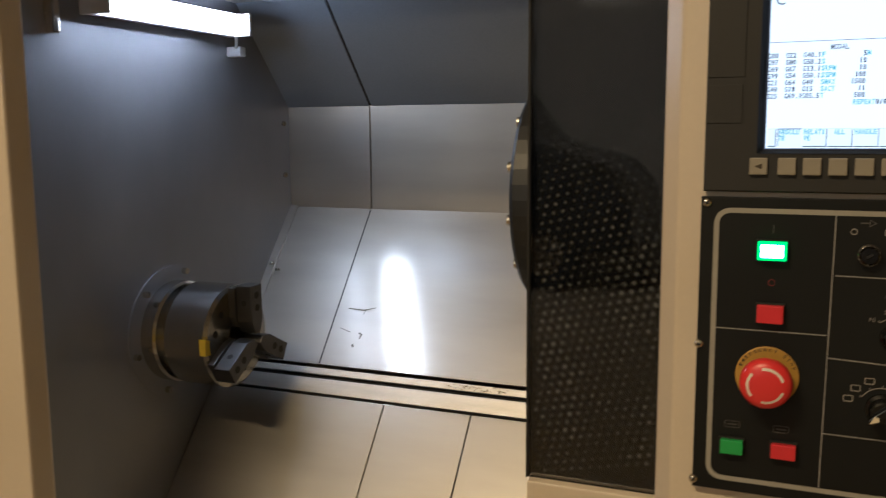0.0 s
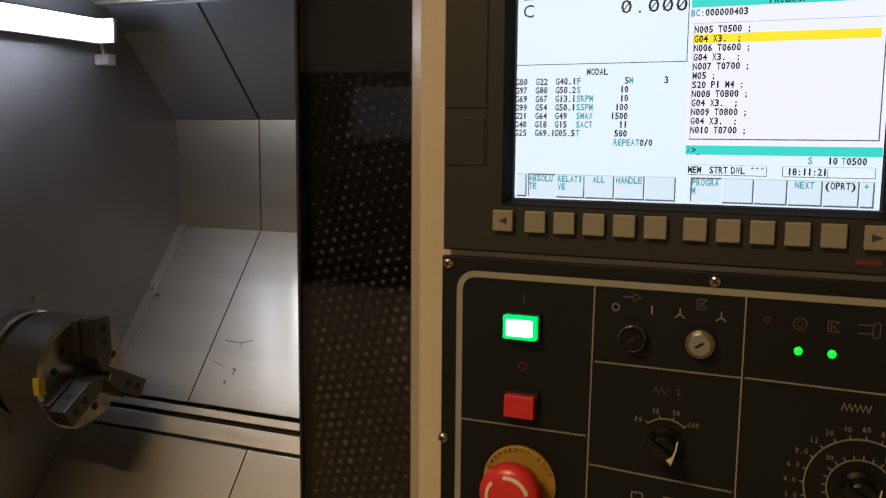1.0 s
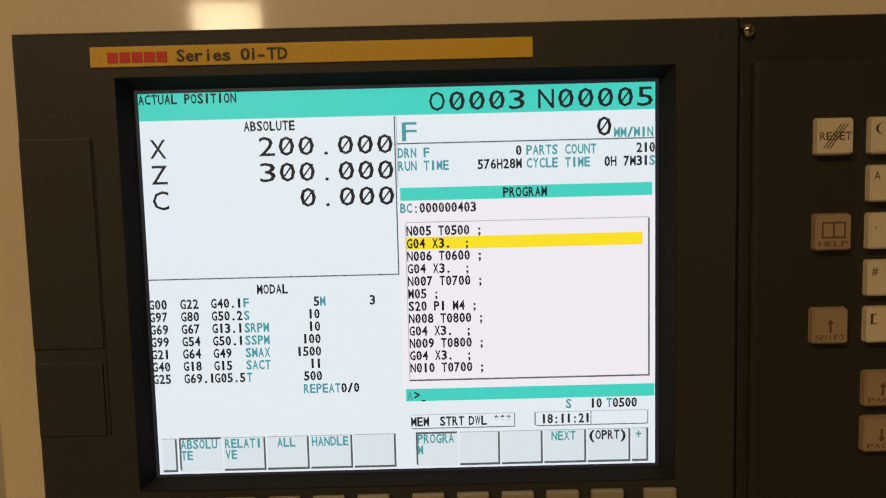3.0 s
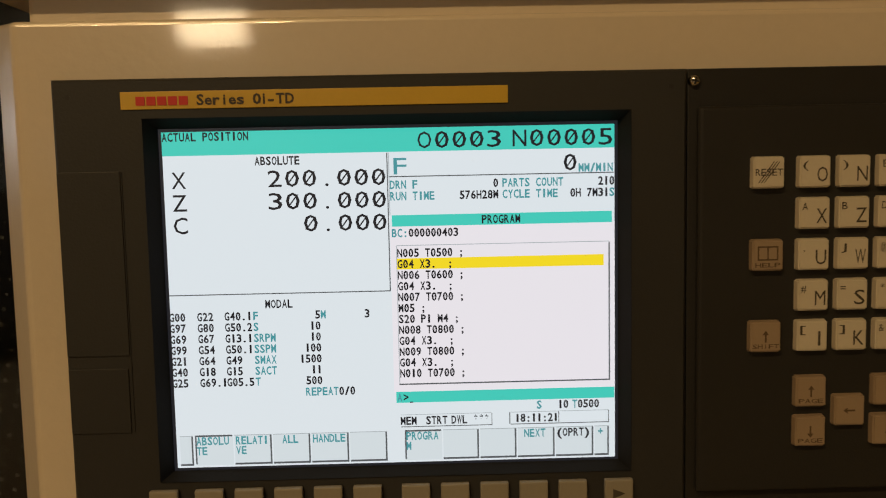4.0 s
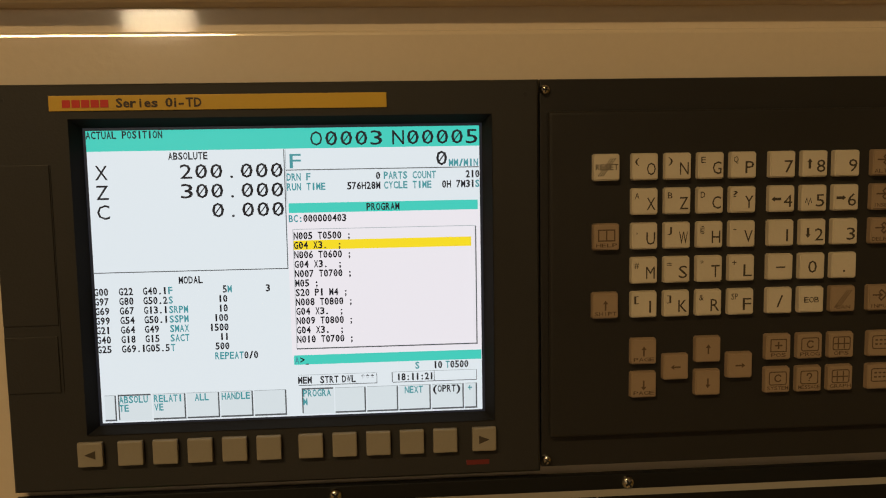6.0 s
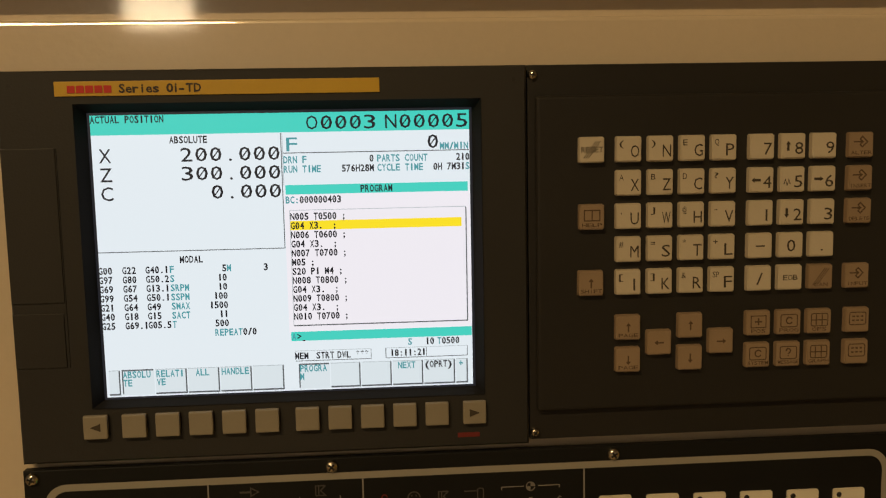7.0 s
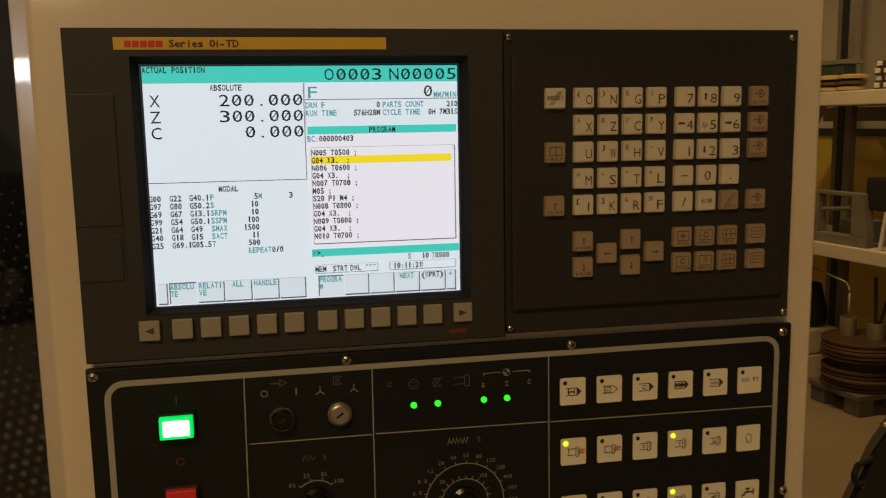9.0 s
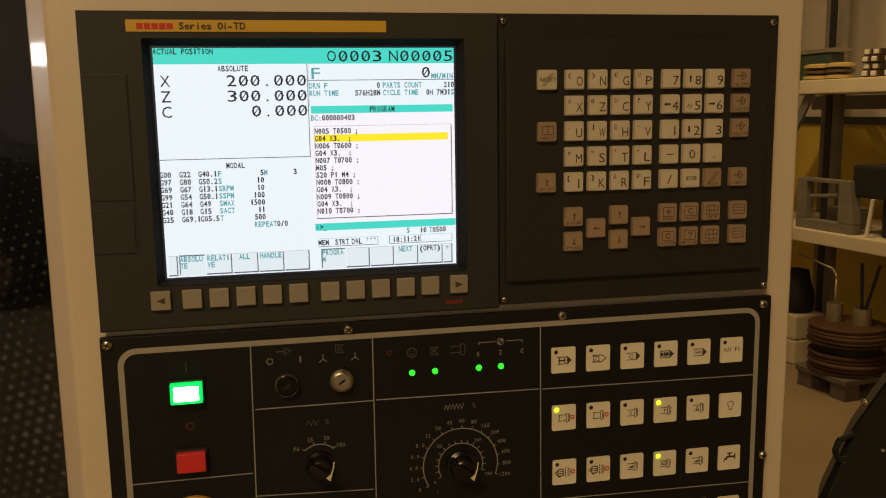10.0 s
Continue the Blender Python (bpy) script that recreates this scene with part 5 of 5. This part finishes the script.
part("handle", hb, RUBBER, hood, "black loop handle")

# ---------------------------------------------------------------- storage rack and its load
RX, RX2 = 3.10, 3.80
TURN_RACK = Matrix.Translation((3.1, 3.6, 0)) @ Matrix.Rotation(math.radians(8), 4, "Z") @ Matrix.Translation((-3.1, -3.6, 0))


def on_rack(name, label, category, group=""):
    ob = thing(name, label, category, group)
    ob.matrix_basis = TURN_RACK
    return ob


def rack_part(name, bm, material, parent, label="", smooth=False):
    ob = new(name, mesh_of(name, bm, material, smooth))
    ob.parent = parent
    return tagged(ob, label)


rack = on_rack("storage_rack", "grey steel rack with pale board shelves", "rack")
for y in (1.0, 4.25):
    for x in (RX + 0.02, RX2 - 0.06):
        rack_part("post", box(x, x + 0.06, y, y + 0.05, 0, 2.9, 0.003), RACKM, rack)
for z in (0.77, 1.592):
    rack_part("shelf", box(RX, RX2, 1.0, 4.4, z, z + 0.075, 0.006), SHELFM, rack, "pale shelf board")
    rack_part("shelf_beam", box(RX2 - 0.05, RX2 - 0.01, 1.0, 4.4, z - 0.09, z - 0.005, 0.004), RACKM, rack)
rack_part("inner_post", box(3.50, 3.54, 3.90, 3.955, 0, 2.9, 0.003), GREY_BOX, rack)
rack_part("inner_post", box(3.50, 3.54, 3.96, 4.01, 0, 2.9, 0.003), BLACK_METAL, rack)
rack_part("knee_brace", prism([(3.72, 1.60), (3.78, 1.60), (3.98, 1.25), (3.94, 1.23)], 3.14, 3.16, "x", 0.002), RACKM, rack)
# diagonal strip in the wall's own yellow, just in front of it
rack_part("wall_diagonal", prism([(3.90, 1.40), (4.00, 1.40), (3.30, 0.55), (3.20, 0.55)], 3.79, 3.81, "x", 0.002), WALL_YELLOW, rack, "yellow diagonal strip")


def stack_of_rings(x, y, z, r, n, h, name, label, category, mats_, domed=0.94):
    t = on_rack(name, label, category)
    for k in range(n):
        wob = 1 + 0.03 * math.sin(k * 2.3 + x * 9)
        rack_part("disc", lathe([(z + k * h, r * domed * wob), (z + k * h + h * 0.22, r * wob), (z + k * h + h * 0.70, r * wob), (z + k * h + h * 0.97, r * domed * wob)], "z", (x + 0.006 * math.sin(k * 3.1), y + 0.006 * math.cos(k * 1.7), 0), 32), mats_[k % len(mats_)], t)
    return t


# floor: stacks of discs on a block pallet, cans and rods on top
DXc, DYc = 3.14, 3.38
stack_of_rings(DXc, DYc, 0.115, 0.195, 5, 0.022, "disc_stack", "stack of rusty brown steel discs on a block pallet", "discs", (BROWN_DISC,))
sp = on_rack("dark_spacer", "dark round spacer between two disc stacks", "spacer")
rack_part("block", lathe([(0.2255, 0.165), (0.265, 0.165)], "z", (DXc, DYc, 0), 24), RUBBER, sp)
stack_of_rings(DXc, DYc, 0.266, 0.200, 5, 0.021, "disc_stack", "stack of brown steel discs with worn pale rims", "discs", (BROWN_DISC, DISC_EDGE))
pal = on_rack("wooden_pallet", "dark wooden block pallet under the disc stack", "pallet")
rack_part("deck", box(DXc - 0.18, DXc + 0.18, DYc - 0.18, DYc + 0.18, 0.085, 0.114, 0.004), WOODM, pal)
for x, y in ((-0.17, -0.17), (0.07, -0.17), (-0.17, 0.07), (0.07, 0.07)):
    rack_part("leg", box(DXc + x, DXc + x + 0.10, DYc + y, DYc + y + 0.10, 0, 0.085, 0.004), WOODM, pal)
for dx, dy, r, h in ((-0.03, 0.07, 0.042, 0.10), (0.03, -0.06, 0.048, 0.09)):
    can = on_rack("tin_can", "dull metal can standing on the disc stack", "can")
    rack_part("body", lathe([(0.371, r), (0.371 + h, r), (0.371 + h, r * 0.88), (0.38, r * 0.88)], "z", (DXc + dx, DYc + dy, 0), 24), CAN, can)
pipe = on_rack("bent_pipe", "thin bent steel pipe standing in a can", "pipe")
hb = bmesh.new()
pp = [(DXc - 0.03, DYc + 0.07, 0.39), (DXc - 0.03, DYc + 0.07, 0.60), (DXc - 0.028, DYc + 0.08, 0.63), (DXc - 0.02, DYc + 0.11, 0.65), (DXc + 0.05, DYc + 0.45, 0.68)]
for a, b in zip(pp, pp[1:]):
    tube(a, b, 0.006, n=8, bm=hb)
rack_part("pipe", hb, CAN, pipe, smooth=True)
for k, (dx, dy) in enumerate(((0.0, 0.02), (0.03, -0.07))):
    rod = on_rack("dark_rod", "dark tool rod standing in a can", "rod")
    rack_part("rod", tube((DXc + 0.03, DYc - 0.06, 0.385), (DXc + 0.03 + dx, DYc - 0.06 + dy, 0.70), 0.009, n=8), BLACK_METAL, rod)
for k in range(2):
    cb = on_rack("cream_carton", "cream carton lying on the floor under the rack", "carton")
    rack_part("box", box(3.20, 3.42, 3.84, 4.14, 0.001 + 0.15 * k, 0.148 + 0.15 * k, 0.012), SHELFM, cb)
coil = on_rack("black_hose_coil", "black hose coil lying on cream cartons", "hose")
rack_part("coil", lathe([(0.299, 0.07), (0.31, 0.10), (0.36, 0.11), (0.42, 0.105), (0.46, 0.09), (0.55, 0.07), (0.56, 0.03)], "z", (3.31, 3.97, 0), 24), RUBBER, coil, smooth=True)
# middle shelf
z0 = 0.845
fr = on_rack("grey_cast_frame", "grey metal frame standing on the shelf", "frame")
rack_part("base", box(3.13, 3.19, 3.38, 3.80, z0, z0 + 0.055, 0.006), GREY_BOX, fr)
rack_part("upright", box(3.13, 3.19, 3.73, 3.80, z0 + 0.055, z0 + 0.285, 0.005), GREY_BOX, fr)
rack_part("upright", prism([(3.38, z0 + 0.055), (3.49, z0 + 0.055), (3.49, z0 + 0.285), (3.415, z0 + 0.285)], 3.13, 3.19, "x", 0.004), GREY_BOX, fr)
rack_part("top_bar", box(3.13, 3.19, 3.49, 3.73, z0 + 0.265, z0 + 0.285, 0.003), GREY_BOX, fr)
rack_part("handle", tube((3.16, 3.52, z0 + 0.20), (3.16, 3.72, z0 + 0.18), 0.012, n=10), GREY_BOX, fr)
bx = on_rack("small_metal_box", "small grey metal box standing behind the frame", "box")
rack_part("box", box(3.24, 3.40, 3.52, 3.68, z0, z0 + 0.12, 0.005), GREY_BOX, bx)
bn = on_rack("black_bin", "black plastic bin standing on the shelf", "bin")
rack_part("tray", box(3.16, 3.50, 2.72, 3.43, z0 + 0.20, z0 + 0.37, 0.014), BLACK_METAL, bn)
rack_part("foot", box(3.20, 3.45, 2.76, 3.26, z0, z0 + 0.20, 0.01), RUBBER, bn)
cl = on_rack("white_tube", "thin white tube leaning on the black bin", "tube")
rack_part("tube", tube((3.145, 3.30, z0 + 0.003), (3.150, 3.275, z0 + 0.20), 0.011, n=10), WHITE_CUP, cl)
# top shelf
z0 = 1.667
for y, n in ((3.60, 3), (3.76, 3)):
    stack_of_rings(3.20, y, z0, 0.075, n, 0.030, "sanding_disc_stack", "small stack of yellow sanding discs on the shelf", "discs", (SACKM, BROWN_CUP), 0.6)
gb = on_rack("green_box", "dark green box standing at the end of the shelf", "box")
rack_part("box", box(3.36, 3.46, 3.84, 4.14, z0, z0 + 0.16, 0.006), GREENM, gb)
rack_part("lid", box(3.35, 3.47, 3.80, 4.15, z0 + 0.16, z0 + 0.185, 0.004), GREY_BOX, gb)
cup = on_rack("stacked_part", "small white and brown part in a stack on the shelf", "part", "stacked parts on the shelf")
rack_part("white_end", box(-0.024, 0.012, -0.016, 0.016, 0.006, 0.031, 0.006, 3), WHITE_CUP, cup)
rack_part("brown_body", box(-0.016, 0.09, -0.0245, 0.0245, 0.001, 0.034, 0.004), BROWN_CUP, cup)
first = True
for j in range(7):
    for k in range(4):
        m = TURN_RACK @ pose(3.13 + 0.012 * (k % 2), 3.345 - j * 0.058 - (j // 2) * 0.03, z0 + k * 0.036)
        if first:
            cup.matrix_basis = m
            first = False
        else:
            copy_thing(cup, m)

# ---------------------------------------------------------------- van parked behind the camera
van = thing("parked_van", "dark grey van parked in the workshop facing the lathe", "van")
VY = -6.5
VAN = mat("dark_van_paint", (0.030, 0.032, 0.036), 0.28, 0, 0.1, 2, 200, 0.0, coat=0.6)
VGLASS = mat("grey_van_glass", (0.16, 0.18, 0.20), 0.12, 0, 0.05, 2, 200, 0.0)
VTRIM = mat("bright_window_trim", (0.55, 0.55, 0.55), 0.25, 1.0, 0.05, 10, 300, 0.0)
part("body", prism([(-5.5, 0.32), (-5.55, 1.0), (-5.35, 1.95), (-5.1, 2.07), (-3.15, 2.05), (-2.72, 1.93), (-2.24, 1.34), (-1.5, 1.12), (-1.28, 0.85), (-1.25, 0.35)], VY - 1.7, VY, "y", 0.05), VAN, van, "dark painted van body")
for o in ([(-3.05, 1.42), (-3.05, 1.93), (-3.75, 1.93), (-3.75, 1.42)], [(-2.34, 1.44), (-2.50, 1.70), (-2.68, 1.88), (-2.86, 1.93), (-2.92, 1.86), (-2.92, 1.46)]):
    w = part("side_window", prism(o, VY - 0.01, VY + 0.012, "y", 0.006), VGLASS, van, "grey side window")
    part("trim", stroke(o, 0.035, VY + 0.016, closed=True), VTRIM, w)
part("door_handle", box(-3.02, -2.86, VY, VY + 0.03, 1.20, 1.23, 0.006), VTRIM, van)
for x in (-4.8, -2.05):
    wh = part("wheel", tube((x, VY - 0.16, 0.33), (x, VY + 0.03, 0.33), 0.33, n=32), RUBBER, van)
    part("rim", tube((x, VY + 0.03, 0.33), (x, VY + 0.04, 0.33), 0.20, n=24), VTRIM, wh)
